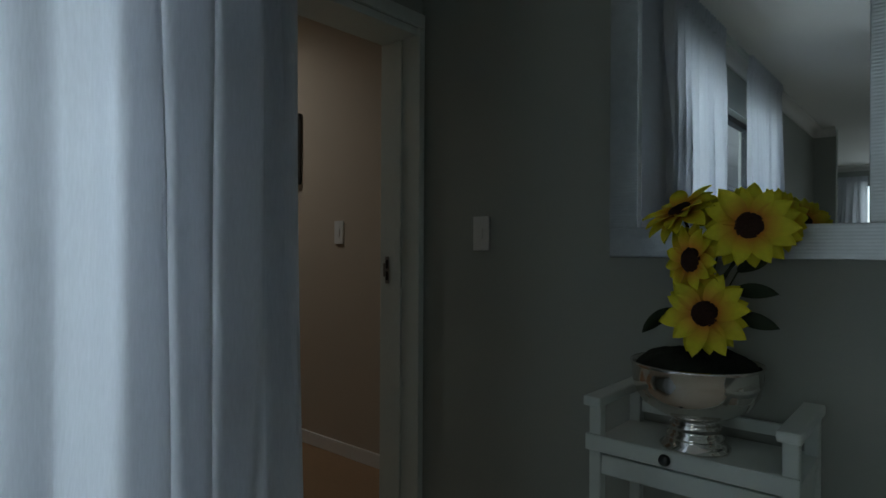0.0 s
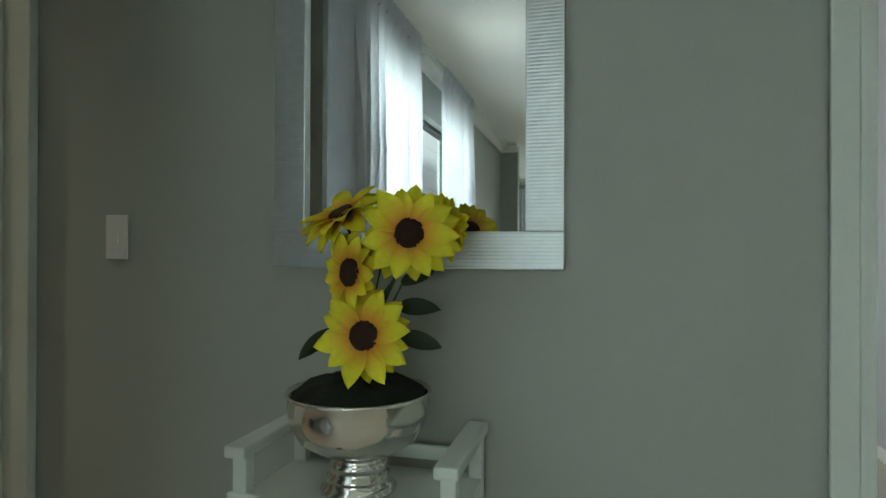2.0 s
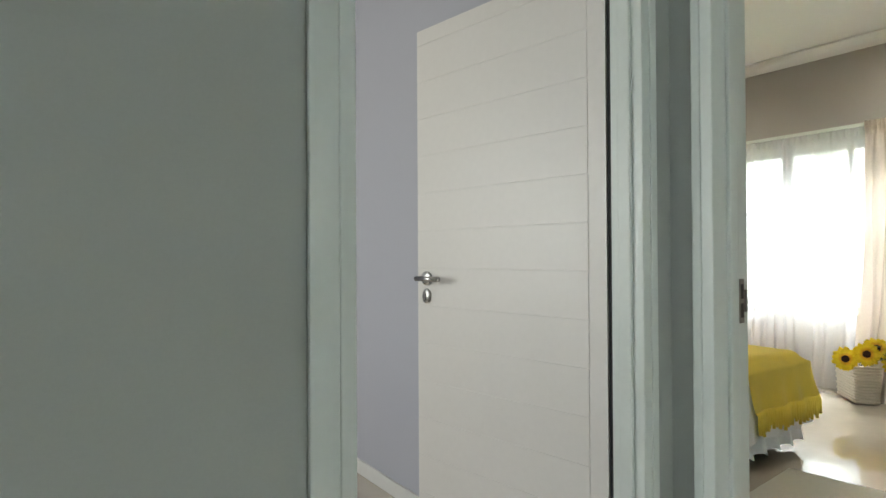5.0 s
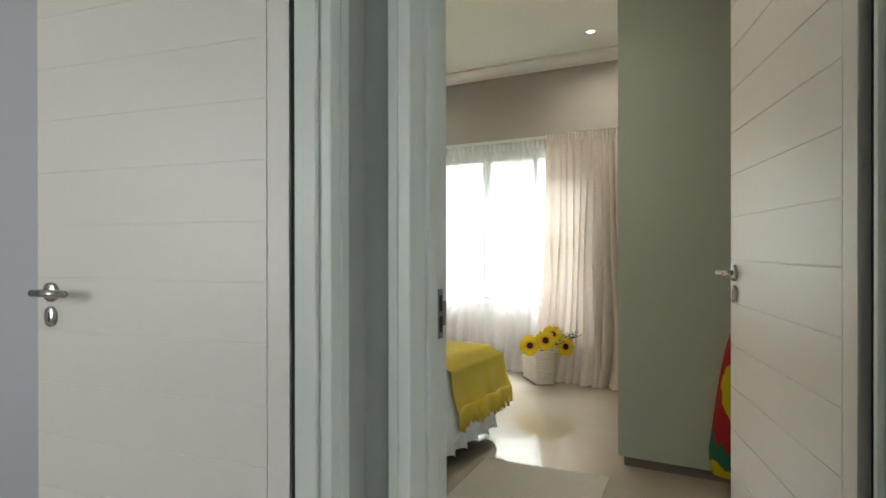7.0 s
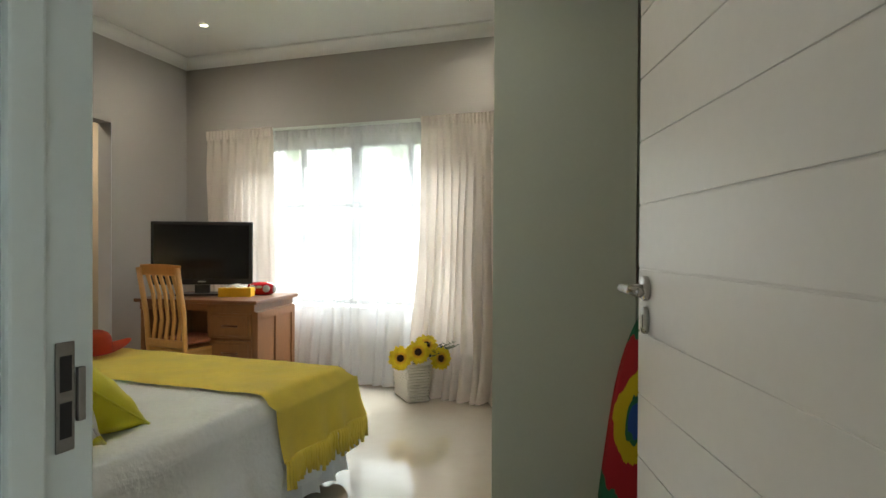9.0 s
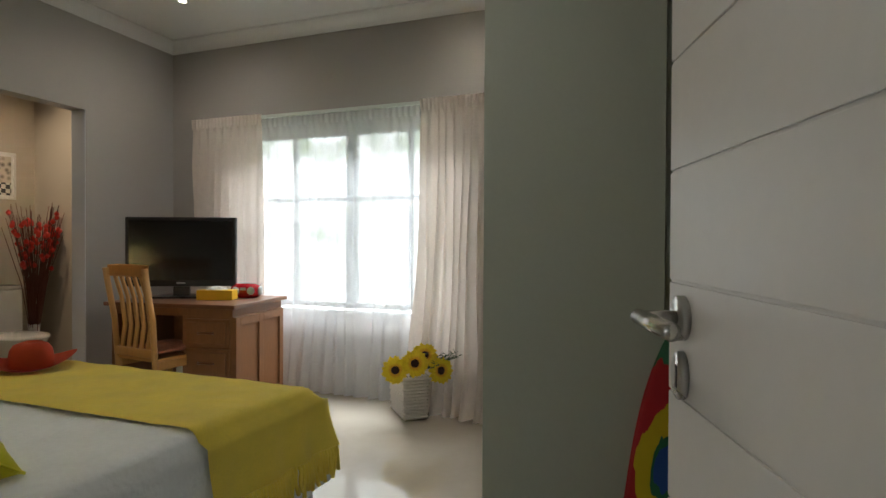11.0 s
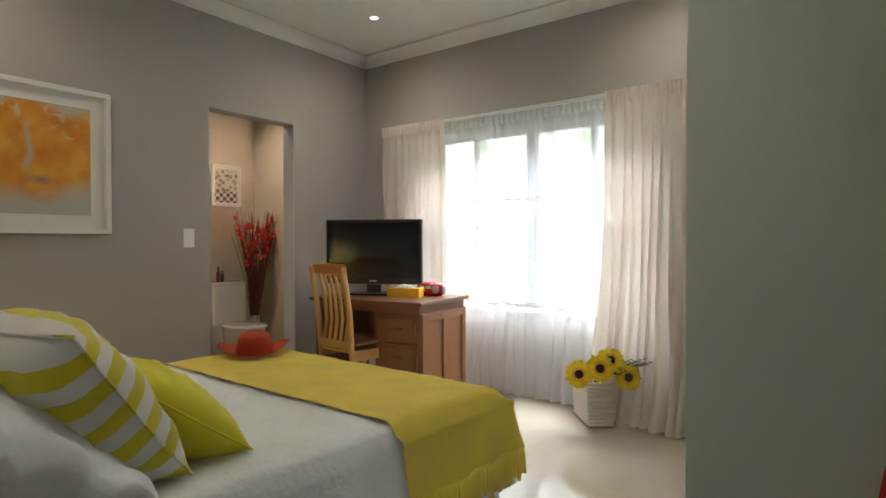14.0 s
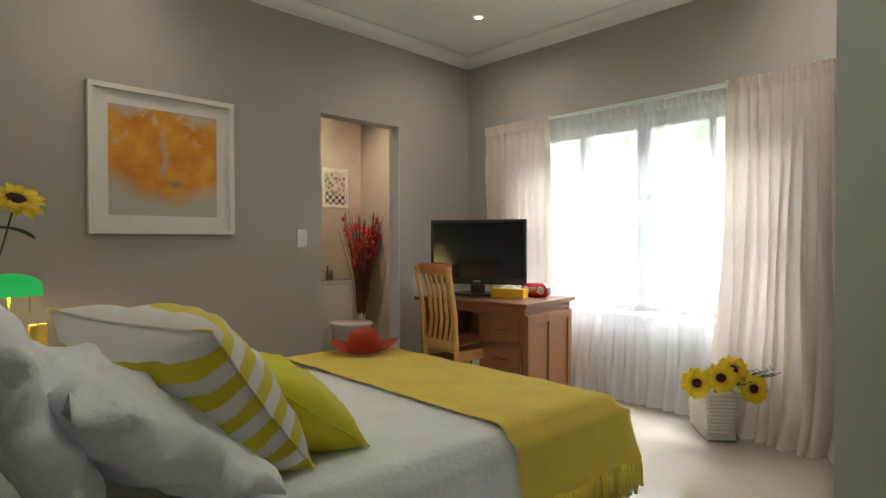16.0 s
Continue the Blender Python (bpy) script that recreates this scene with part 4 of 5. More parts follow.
for k in range(5):
    sy = -0.13 + 0.065 * k
    sl = bmesh.new()
    for (xa, za), (xb, zb) in zip(((-0.008, 0.51), (0.012, 0.66), (-0.012, 0.85)), ((0.012, 0.66), (-0.012, 0.85), (-0.060, 1.0))):
        d = Vector((xb - xa, 0, zb - za))
        q = box(-0.006, 0.006, sy - 0.015, sy + 0.015, 0, d.length + 0.002)
        merge(sl, q, Matrix.Translation((xa, 0, za)) @ Matrix.Rotation(math.atan2(d.x, d.z), 4, "Y"))
    part("slat", sl, M_PINE, chair)
part("seat", box(-0.005, 0.425, -0.205, 0.205, 0.431, 0.452, 0.006), M_PINE, chair)
pad = cushion_mesh((0.40, 0.38), 0.07, seed=6.0, wrinkle=0.006)
pd = part("seat_pad", pad, M_PEACH, chair, "peach patterned seat pad", True)
pd.location = (0.215, 0, 0.49)

# ---- television ----
tv = thing("television", "black flat-screen television on a stand on the desk", "television", basis((5.10, 4.545, DH), (0.465, -0.885, 0), (0, 0, 1)))
# local x along the screen, local y up, local z towards the bed
part("cabinet", box(-0.402, 0.402, 0.085, 0.61, -0.045, 0.0, 0.008), M_BLACK, tv)
part("bezel", box(-0.400, 0.400, 0.088, 0.607, 0.0005, 0.008, 0.003), M_BLACK, tv)
part("screen", box(-0.375, 0.375, 0.135, 0.583, 0.0085, 0.0105), M_SCREEN, tv, "switched-off dark screen")
part("logo", box(-0.032, 0.032, 0.106, 0.118, 0.0085, 0.0095, 0.0003), M_GREYPL, tv)
part("neck", box(-0.06, 0.06, 0.012, 0.084, -0.035, -0.005, 0.004), M_BLACK, tv)
part("foot", box(-0.19, 0.19, 0.0, 0.016, -0.11, 0.09, 0.006), M_BLACK, tv)

# ---- tissue box and radio ----
tb = thing("tissue_box", "yellow tissue box with a white tissue on the desk", "tissue box", pose(5.10, 4.20, DH, 0, 0, 22))
part("carton", box(-0.06, 0.06, -0.13, 0.13, 0, 0.072, 0.004), M_TISSUEBOX, tb)
tis = sheet(20, 12, lambda u, v: (-0.025 + 0.05 * v + 0.006 * wobble(u * 6, v * 4), -0.075 + 0.15 * u, 0.0735 + 0.026 * math.sin(math.pi * u) * math.sin(math.pi * v) + 0.008 * wobble(u * 7, v * 7, 3)))
part("tissue", tis, M_PAPER, tb, "crumpled white tissue", True)
radio = thing("radio", "glossy red portable radio with a small aerial on the desk", "radio", pose(5.32, 4.12, DH, 0, 0, 20))
rb = lathe([(0, 0), (0.055, 0.0), (0.078, 0.02), (0.085, 0.05), (0.078, 0.085), (0.052, 0.105), (0, 0.11)], 32)
bmesh.ops.scale(rb, vec=(0.85, 1.45, 1), verts=rb.verts)
part("body", rb, M_RED, radio, "", True)
for sy in (-1, 1):
    sp = lathe([(0, 0), (0.028, 0), (0.030, 0.004), (0.026, 0.008), (0, 0.006)], 24)
    s_ = part("speaker", sp, M_GREYPL, radio, "silver speaker grille", True)
    s_.location, s_.rotation_euler = (-0.064, sy * 0.058, 0.055), (0, radians(-90), 0)
part("display", box(-0.076, -0.068, -0.022, 0.022, 0.06, 0.08, 0.002), M_GREYPL, radio)
cap = lathe([(0, 0.0), (0.036, 0.0), (0.034, 0.010), (0.022, 0.018), (0, 0.020)], 24)
ec = part("end_cap", cap, M_GREYPL, radio, "silver end cap", True)
ec.location, ec.rotation_euler = (-0.006, -0.104, 0.052), (radians(90), 0, 0)
part("aerial", tube([(0.02, -0.09, 0.09), (0.03, -0.17, 0.15)], 0.0018, 6), M_STEEL, radio)


# ---- pictures and switches ----
def picture(name, label, m, w, h, fw, depth, mat_frame, mount, m_mount, m_art, group=""):
    p = thing(name, label, "picture", m, group)
    # local x right, local y up, local z out of the wall
    fb = bmesh.new()
    box(-w / 2, w / 2, h / 2 - fw, h / 2, 0.001, depth, 0.003, fb)
    box(-w / 2, w / 2, -h / 2, -h / 2 + fw, 0.001, depth, 0.003, fb)
    box(-w / 2, -w / 2 + fw, -h / 2 + fw, h / 2 - fw, 0.001, depth, 0.003, fb)
    box(w / 2 - fw, w / 2, -h / 2 + fw, h / 2 - fw, 0.001, depth, 0.003, fb)
    part("frame", fb, mat_frame, p)
    part("mount", box(-w / 2 + fw, w / 2 - fw, -h / 2 + fw, h / 2 - fw, 0.001, depth * 0.3), m_mount, p)
    part("print", box(-w / 2 + fw + mount, w / 2 - fw - mount, -h / 2 + fw + mount, h / 2 - fw - mount, depth * 0.3 + 0.0005, depth * 0.3 + 0.003), m_art, p)
    return p


def art_material(name, f):
    m = material(name, (0.5, 0.5, 0.5), 0.6, vary=0.05, bump=0)
    n, l = m.node_tree.nodes, m.node_tree.links
    tc = n.new("ShaderNodeTexCoord")
    l.new(f(n, l, tc.outputs["Object"]), base_socket(m))
    return m


def node_math(n, l, op, a, b):
    k = n.new("ShaderNodeMath")
    k.operation = op
    for i, v in enumerate((a, b)):
        if isinstance(v, (int, float)):
            k.inputs[i].default_value = v
        else:
            l.new(v, k.inputs[i])
    return k.outputs[0]


def node_noise(n, l, vec, scale, detail=4, dist=0.0):
    k = n.new("ShaderNodeTexNoise")
    k.inputs["Scale"].default_value, k.inputs["Detail"].default_value, k.inputs["Distortion"].default_value = scale, detail, dist
    l.new(vec, k.inputs[0])
    return k.outputs[0]


def node_mix(n, l, fac, a, b):
    k = n.new("ShaderNodeMix")
    k.data_type = "RGBA"
    l.new(fac, k.inputs[0])
    for i, v in ((6, a), (7, b)):
        if isinstance(v, tuple):
            k.inputs[i].default_value = (*v, 1)
        else:
            l.new(v, k.inputs[i])
    return k.outputs[2]


def node_range(n, l, v, a, b, c=0.0, d=1.0):
    k = n.new("ShaderNodeMapRange")
    k.inputs[1].default_value, k.inputs[2].default_value, k.inputs[3].default_value, k.inputs[4].default_value = a, b, c, d
    l.new(v, k.inputs[0])
    return k.outputs[0]


def poppy(n, l, vec):
    """A loose orange flower with a dark heart on a pale ground."""
    sp = n.new("ShaderNodeSeparateXYZ")
    l.new(vec, sp.inputs[0])
    x, y = sp.outputs[0], sp.outputs[1]
    n1 = node_noise(n, l, vec, 5.0, 5, 0.3)
    n2 = node_noise(n, l, vec, 6.0, 5, 0.25)
    # petals above a shallow bowl: y higher than a curve of x, within an outer reach
    bowl = node_math(n, l, "ADD", y, 0.25)
    bowl = node_math(n, l, "SUBTRACT", bowl, node_math(n, l, "MULTIPLY", node_math(n, l, "MULTIPLY", x, x), 1.1))
    bowl = node_math(n, l, "ADD", bowl, node_math(n, l, "MULTIPLY", node_math(n, l, "SUBTRACT", n1, 0.5), 0.22))
    low = node_range(n, l, bowl, -0.05, 0.09)
    topc = node_math(n, l, "SUBTRACT", 0.37, y)
    topc = node_math(n, l, "SUBTRACT", topc, node_math(n, l, "MULTIPLY", node_math(n, l, "ABSOLUTE", x, 0), 0.10))
    topc = node_math(n, l, "ADD", topc, node_math(n, l, "MULTIPLY", node_math(n, l, "SUBTRACT", n1, 0.5), 0.30))
    high = node_range(n, l, topc, -0.02, 0.07)
    inside = node_math(n, l, "MULTIPLY", low, high)
    gap = node_range(n, l, n2, 0.20, 0.33)
    inside = node_math(n, l, "MULTIPLY", inside, gap)
    # a pale upright stroke between the two large petals
    across = node_math(n, l, "ADD", node_math(n, l, "ADD", x, 0.015), node_math(n, l, "MULTIPLY", node_math(n, l, "SUBTRACT", n1, 0.5), 0.16))
    stroke = node_range(n, l, node_math(n, l, "ABSOLUTE", across, 0), 0.030, 0.004, 0.0, 0.75)
    stroke = node_math(n, l, "MULTIPLY", stroke, node_range(n, l, y, -0.10, -0.03))
    stroke = node_math(n, l, "MULTIPLY", stroke, node_range(n, l, y, 0.26, 0.10))
    inside = node_math(n, l, "MULTIPLY", inside, node_math(n, l, "SUBTRACT", 1.0, stroke))
    orange = node_mix(n, l, node_range(n, l, n2, 0.35, 0.65), (0.60, 0.19, 0.008), (0.74, 0.36, 0.03))
    ground = node_mix(n, l, n1, (0.50, 0.47, 0.37), (0.40, 0.42, 0.38))
    col = node_mix(n, l, inside, ground, orange)
    hx = node_math(n, l, "MULTIPLY", node_math(n, l, "SUBTRACT", x, 0.05), 0.62)
    hy = node_math(n, l, "MULTIPLY", node_math(n, l, "ADD", y, 0.125), 1.5)
    r = node_math(n, l, "SQRT", node_math(n, l, "ADD", node_math(n, l, "MULTIPLY", hx, hx), node_math(n, l, "MULTIPLY", hy, hy)), 0)
    r = node_math(n, l, "ADD", r, node_math(n, l, "MULTIPLY", node_math(n, l, "SUBTRACT", n2, 0.5), 0.06))
    heart = node_range(n, l, r, 0.06, 0.01, 0.0, 0.8)
    n3 = node_noise(n, l, vec, 11.0, 6, 1.2)
    pale = node_math(n, l, "MULTIPLY", node_range(n, l, n3, 0.56, 0.68, 0.0, 0.75), node_range(n, l, y, 0.0, 0.16))
    col = node_mix(n, l, pale, col, (0.62, 0.52, 0.36))
    return node_mix(n, l, heart, col, (0.16, 0.15, 0.17))


def kitchen_print(n, l, vec):
    """Sepia room view: chequered floor below, pale and dark shapes above."""
    ck = n.new("ShaderNodeTexChecker")
    ck.inputs[1].default_value, ck.inputs[2].default_value, ck.inputs[3].default_value = (0.02, 0.02, 0.02, 1), (0.62, 0.58, 0.5, 1), 26
    l.new(vec, ck.inputs[0])
    vo = n.new("ShaderNodeTexVoronoi")
    vo.inputs["Scale"].default_value = 22
    l.new(vec, vo.inputs["Vector"])
    upper = node_mix(n, l, node_range(n, l, vo.outputs["Distance"], 0.2, 0.6), (0.10, 0.08, 0.06), (0.55, 0.48, 0.38))
    sp = n.new("ShaderNodeSeparateXYZ")
    l.new(vec, sp.inputs[0])
    return node_mix(n, l, node_range(n, l, sp.outputs[1], -0.062, -0.058), ck.outputs[0], upper)


def beach_print(n, l, vec):
    """Pale print with a blue brushed band."""
    n1 = node_noise(n, l, vec, 9, 4, 0.8)
    sp = n.new("ShaderNodeSeparateXYZ")
    l.new(vec, sp.inputs[0])
    e = node_math(n, l, "ADD", sp.outputs[1], node_math(n, l, "MULTIPLY", n1, 0.16))
    return node_mix(n, l, node_range(n, l, e, 0.07, 0.15), (0.62, 0.64, 0.63), (0.10, 0.28, 0.55))


NORTH = ((1, 0, 0), (0, 0, 1))
picture("flower_painting", "orange poppy painting in a deep white frame", NORTH_TURN @ basis((2.900, 5.379, 1.724), *NORTH), 0.892, 0.892, 0.032, 0.045, M_WFRAME, 0.082, M_WFRAME, art_material("poppy_paint", poppy))
picture("small_print", "small sepia kitchen print in a white frame", basis((5.08, 6.658, 1.80), *NORTH), 0.325, 0.42, 0.022, 0.02, M_WFRAME, 0.016, M_WFRAME, art_material("kitchen_print", kitchen_print))
picture("corridor_print", "blue seascape print in a dark frame", basis((-3.40, 2.068, 1.752), *NORTH), 0.68, 0.425, 0.018, 0.022, M_DARKFRAME, 0.045, M_WFRAME, art_material("sea_print", beach_print))


def light_switch(m, w=0.075, h=0.125, rockers=1):
    s = thing("light_switch", "white plastic light switch on the wall", "switch", m)
    part("plate", box(-w / 2, w / 2, -h / 2, h / 2, 0.0005, 0.009, 0.003), M_PLASTIC, s)
    part("rocker", box(-0.011, 0.011, -0.02, 0.02, 0.0092, 0.0125, 0.002), M_PLASTIC, s)
    return s


light_switch(basis((-1.502, 1.799, 1.217), *NORTH), 0.076, 0.135)
light_switch(NORTH_TURN @ basis((3.908, 5.379, 1.254), *NORTH), 0.085, 0.135)
light_switch(basis((-2.703, 2.069, 1.245), *NORTH), 0.075, 0.13)


# ---- sunflowers ----
def petal_mesh(length, width, mat, curl=0.25):
    def f(u, v):
        s = 2 * v - 1
        w = width / 2 * math.sin(math.pi * min(1, 0.16 + 0.84 * u) ** 1.0) ** 0.8
        return (length * u, s * w, length * curl * math.sin(u * 1.9) * 0.5 + 0.16 * width * s * s + 0.03 * width * math.cos(5 * math.pi * s) - 0.10 * length * u * u)
    bm = sheet(7, 6, f)
    me = bpy.data.meshes.new("petal")
    bm.to_mesh(me)
    bm.free()
    me.materials.append(mat)
    for p in me.polygons:
        p.use_smooth = True
    return me


def sunflower(name, label, centre, facing, root, r_disc, r_all, mat, count, seed, group, stem_r=0.004):
    """A flower head at centre looking along facing, on a stem from root."""
    rg = random.Random(seed)
    ez = Vector(facing).normalized()
    ex = Vector((0, 0, 1)).cross(ez).normalized()
    m = Matrix((ex, ez.cross(ex), ez)).transposed().to_4x4()
    m.translation = centre
    t = thing(name, label, "flower", m, group)
    disc = lathe([(0, 0.012), (r_disc * 0.45, 0.013), (r_disc * 0.85, 0.011), (r_disc, 0.004), (r_disc * 0.9, -0.006), (0, -0.008)], 24)
    for v in disc.verts:
        v.co.z += 0.0025 * wobble(v.co.x * 260, v.co.y * 260, seed)
    part("seed_head", disc, M_SEED, t, "dark brown seed head", True)
    mesh = petal_mesh(r_all - r_disc * 0.7, (r_all) * 0.44, mat)
    for ring, (k, dz, tilt) in enumerate(((count, 0.0, 4), (count, -0.006, -12))):
        for i in range(k):
            p = new("petal", mesh)
            p.parent = t
            a = 360 * (i + 0.5 * ring) / k + rg.uniform(-6, 6)
            s = rg.uniform(0.86, 1.06)
            p.matrix_local = Matrix.Rotation(radians(a), 4, "Z") @ pose(r_disc * 0.7, 0, dz, rg.uniform(-14, 14), -tilt + rg.uniform(-10, 10), 0) @ Matrix.Diagonal((s, s, 1, 1))
    inv = m.inverted()
    root, back = Vector(root), Vector(centre) - ez * 0.01
    mid = (root + back) / 2 + Vector((0, 0, 0.03)) - ez * 0.04
    part("stem", tube([inv @ back, inv @ (back - ez * 0.03 + Vector((0, 0, -0.01))), inv @ mid, inv @ root], stem_r, 8), M_GREEN, t, "green stem", True)
    return t


def leaf_sheet(length, width, droop):
    return sheet(8, 4, lambda u, v: (length * u, (2 * v - 1) * width / 2 * math.sin(math.pi * (0.06 + 0.94 * u)) ** 0.7, -droop * length * u * u + 0.15 * width * (2 * v - 1) ** 2))


# hall arrangement on the white side table
TBX0, TBX1, TBY0, TBY1 = -0.868, -0.352, 1.45, 1.765
table = thing("side_table", "small white painted wooden side table with rail arms", "side table")
for x in (TBX0 + 0.02, TBX1 - 0.02):
    for y in (TBY0 + 0.02, TBY1 - 0.02):
        part("leg", box(x - 0.017, x + 0.017, y - 0.017, y + 0.017, 0, 0.722, 0.004), M_TRIM, table)
    part("arm_rail", box(x - 0.026, x + 0.026, TBY0 - 0.018, TBY1 + 0.005, 0.7225, 0.75, 0.007), M_TRIM, table)
    part("side_slat", box(x - 0.008, x + 0.008, TBY0 + 0.038, TBY1 - 0.038, 0.52, 0.60, 0.003), M_TRIM, table)
    part("side_slat", box(x - 0.008, x + 0.008, TBY0 + 0.038, TBY1 - 0.038, 0.25, 0.30, 0.003), M_TRIM, table)
part("front_rail", box(TBX0 - 0.002, TBX1 + 0.002, TBY0 - 0.012, TBY0 + 0.002, 0.60, 0.645, 0.004), M_TRIM, table)
part("front_rail", box(TBX0 + 0.038, TBX1 - 0.038, TBY0 + 0.006, TBY0 + 0.022, 0.535, 0.59, 0.004), M_TRIM, table)
part("back_rail", box(TBX0 + 0.038, TBX1 - 0.038, TBY1 - 0.028, TBY1 - 0.012, 0.65, 0.685, 0.004), M_TRIM, table)
part("back_rail", box(TBX0 + 0.038, TBX1 - 0.038, TBY1 - 0.028, TBY1 - 0.012, 0.55, 0.60, 0.004), M_TRIM, table)
part("shelf", box(TBX0 + 0.004, TBX1 - 0.004, TBY0 + 0.0025, TBY1 - 0.005, 0.601, 0.62, 0.003), M_TRIM, table)
for k in range(5):
    ys = TBY0 + 0.035 + 0.052 * k
    part("lower_slat", box(TBX0 + 0.03, TBX1 - 0.03, ys, ys + 0.04, 0.24, 0.255, 0.003), M_TRIM, table)
kn = part("knob", lathe([(0, 0), (0.010, 0), (0.010, 0.006), (0.015, 0.012), (0.013, 0.020), (0, 0.023)], 20), M_BLACK, table, "small black knob", True)
kn.location, kn.rotation_euler = (-0.645, TBY0 - 0.012, 0.625), (radians(90), 0, 0)

BOWL = (-0.625, 1.60)
bowl = thing("pedestal_bowl", "polished silver pedestal bowl used as a flower pot", "bowl", pose(*BOWL, 0.62))
prof = [(0, 0.0), (0.088, 0.0), (0.09, 0.006), (0.078, 0.016), (0.072, 0.03), (0.074, 0.036), (0.066, 0.042), (0.066, 0.058), (0.069, 0.062), (0.06, 0.07), (0.056, 0.078), (0.064, 0.086), (0.10, 0.098), (0.138, 0.122), (0.158, 0.155), (0.165, 0.19), (0.166, 0.222), (0.171, 0.228), (0.168, 0.233), (0.160, 0.226), (0.157, 0.19), (0.12, 0.13), (0, 0.11)]
part("body", lathe(prof, 64), M_SILVER, bowl, "", True)
moss = lathe([(0.156, 0.205), (0.15, 0.225), (0.12, 0.246), (0.075, 0.262), (0.03, 0.270), (0, 0.272)], 48)
for v in moss.verts:
    v.co += Vector((wobble(v.co.x * 40, v.co.y * 40, 1), wobble(v.co.x * 40, v.co.y * 40, 5), 1.4 * wobble(v.co.x * 50, v.co.y * 50, 9))) * 0.013
part("moss", moss, M_MOSS, bowl, "dark dried moss filling", True)
root = (BOWL[0], BOWL[1], 0.90)
HG = "sunflowers in the silver bowl"
for c, fdir, seed in (((-0.470, 1.500, 1.215), (0.10, -1, 0.15), 1), ((-0.568, 1.490, 0.995), (0.0, -1, 0.22), 2), ((-0.606, 1.505, 1.130), (-0.6, -1, 0.05), 3), ((-0.655, 1.565, 1.262), (-0.35, -0.55, 0.95), 4)):
    sunflower("sunflower", "yellow artificial sunflower with a dark centre", c, fdir, root, 0.034, 0.112 if seed != 3 else 0.098, M_PETALH, 11, seed, HG)
sunflower("sunflower", "yellow artificial sunflower turned to the mirror", (-0.435, 1.62, 1.235), (0.35, 0.85, 0.2), root, 0.030, 0.085, M_PETALH, 11, 5, HG)
for k, (o, a, up, ln) in enumerate((((-0.52, 1.58, 1.05), -20, 5, 0.10), ((-0.52, 1.58, 0.985), -8, -8, 0.10), ((-0.68, 1.58, 0.99), 200, -32, 0.10), ((-0.52, 1.60, 1.10), 40, 30, 0.11), ((-0.56, 1.58, 1.16), 210, 10, 0.09))):
    lf = thing("sunflower_leaf", "dark green artificial leaf among the sunflowers", "leaf", pose(*o, 65, -up, a), HG)
    part("blade", leaf_sheet(ln, 0.042, 0.3), M_GREEN, lf, "", True)
    inv = lf.matrix_world.inverted()
    part("stalk", tube([(0, 0, 0), inv @ ((Vector(o) + Vector(root)) / 2), inv @ Vector(root)], 0.002, 6), M_GREEN, lf)

# hall mirror
mir = thing("wall_mirror_frame", "large wall mirror in a wide ribbed silver frame", "mirror", basis((-0.5575, 1.7985, 1.752), *NORTH))
MW, MH, FW = 0.795, 1.24, 0.096
for nm, b4 in (("frame_rail", (-MW / 2, MW / 2, -MH / 2, -MH / 2 + FW)), ("frame_rail", (-MW / 2, MW / 2, MH / 2 - FW, MH / 2)), ("frame_stile", (-MW / 2, -MW / 2 + FW, -MH / 2 + FW, MH / 2 - FW)), ("frame_stile", (MW / 2 - FW, MW / 2, -MH / 2 + FW, MH / 2 - FW))):
    part(nm, box(b4[0], b4[1], b4[2], b4[3], 0.0, 0.028, 0.003), M_RIB, mir)
part("glass", box(-MW / 2 + FW - 0.002, MW / 2 - FW + 0.002, -MH / 2 + FW - 0.002, MH / 2 - FW + 0.002, 0.004, 0.012), M_MIRROR, mir, "clear silvered mirror glass")

# basket by the window
bk = thing("wicker_basket", "white woven rectangular basket on the floor", "basket", pose(5.315, 2.775, 0, 0, 0, 41))
BL, BWD, BH = 0.34, 0.155, 0.295
# local x along the long side, local y to the left of it; the near corner is the origin
rows, m_bas = 13, bmesh.new()
for k in range(rows):
    z = 0.006 + BH * (k + 0.5) / rows
    flare = 0.012 * k / rows
    path = []
    cs4 = [(-flare, -BWD - flare), (BL + flare, -BWD - flare), (BL + flare, flare), (-flare, flare)]
    for (xa, ya), (xb, yb) in zip(cs4, cs4[1:] + cs4[:1]):
        for s in range(12):
            u = s / 12
            o = 0.004 * math.sin(math.pi * (s + k) * 1.0 + math.pi / 2)
            nx, ny = (yb - ya), -(xb - xa)
            ln = math.hypot(nx, ny)
            path.append((xa + (xb - xa) * u + nx / ln * o, ya + (yb - ya) * u + ny / ln * o, z))
    path.append(path[0])
    tube(path, BH / rows * 0.56, 6, bm=m_bas)
part("weave", m_bas, M_BASKET, bk, "", True)
part("lining", box(0.008, BL - 0.008, -BWD + 0.008, -0.008, 0.004, BH - 0.06), M_MOSS, bk, "dark filling")
BG = "sunflowers in the basket"
broot = bk.matrix_world @ Vector((BL / 2, -BWD / 2, 0.24))
for c, fdir, seed in (((5.282, 2.833, 0.352), (-0.95, -0.40, 0.12), 11), ((5.30, 2.695, 0.405), (-0.95, -0.45, 0.25), 12), ((5.40, 2.665, 0.445), (-0.8, -0.3, 0.65), 13), ((5.42, 2.555, 0.345), (-0.7, -0.8, 0.1), 14)):
    sunflower("sunflower", "bright yellow sunflower in the basket", c, fdir, broot, 0.029, 0.097, M_YELLOW, 17, seed, BG, 0.003)
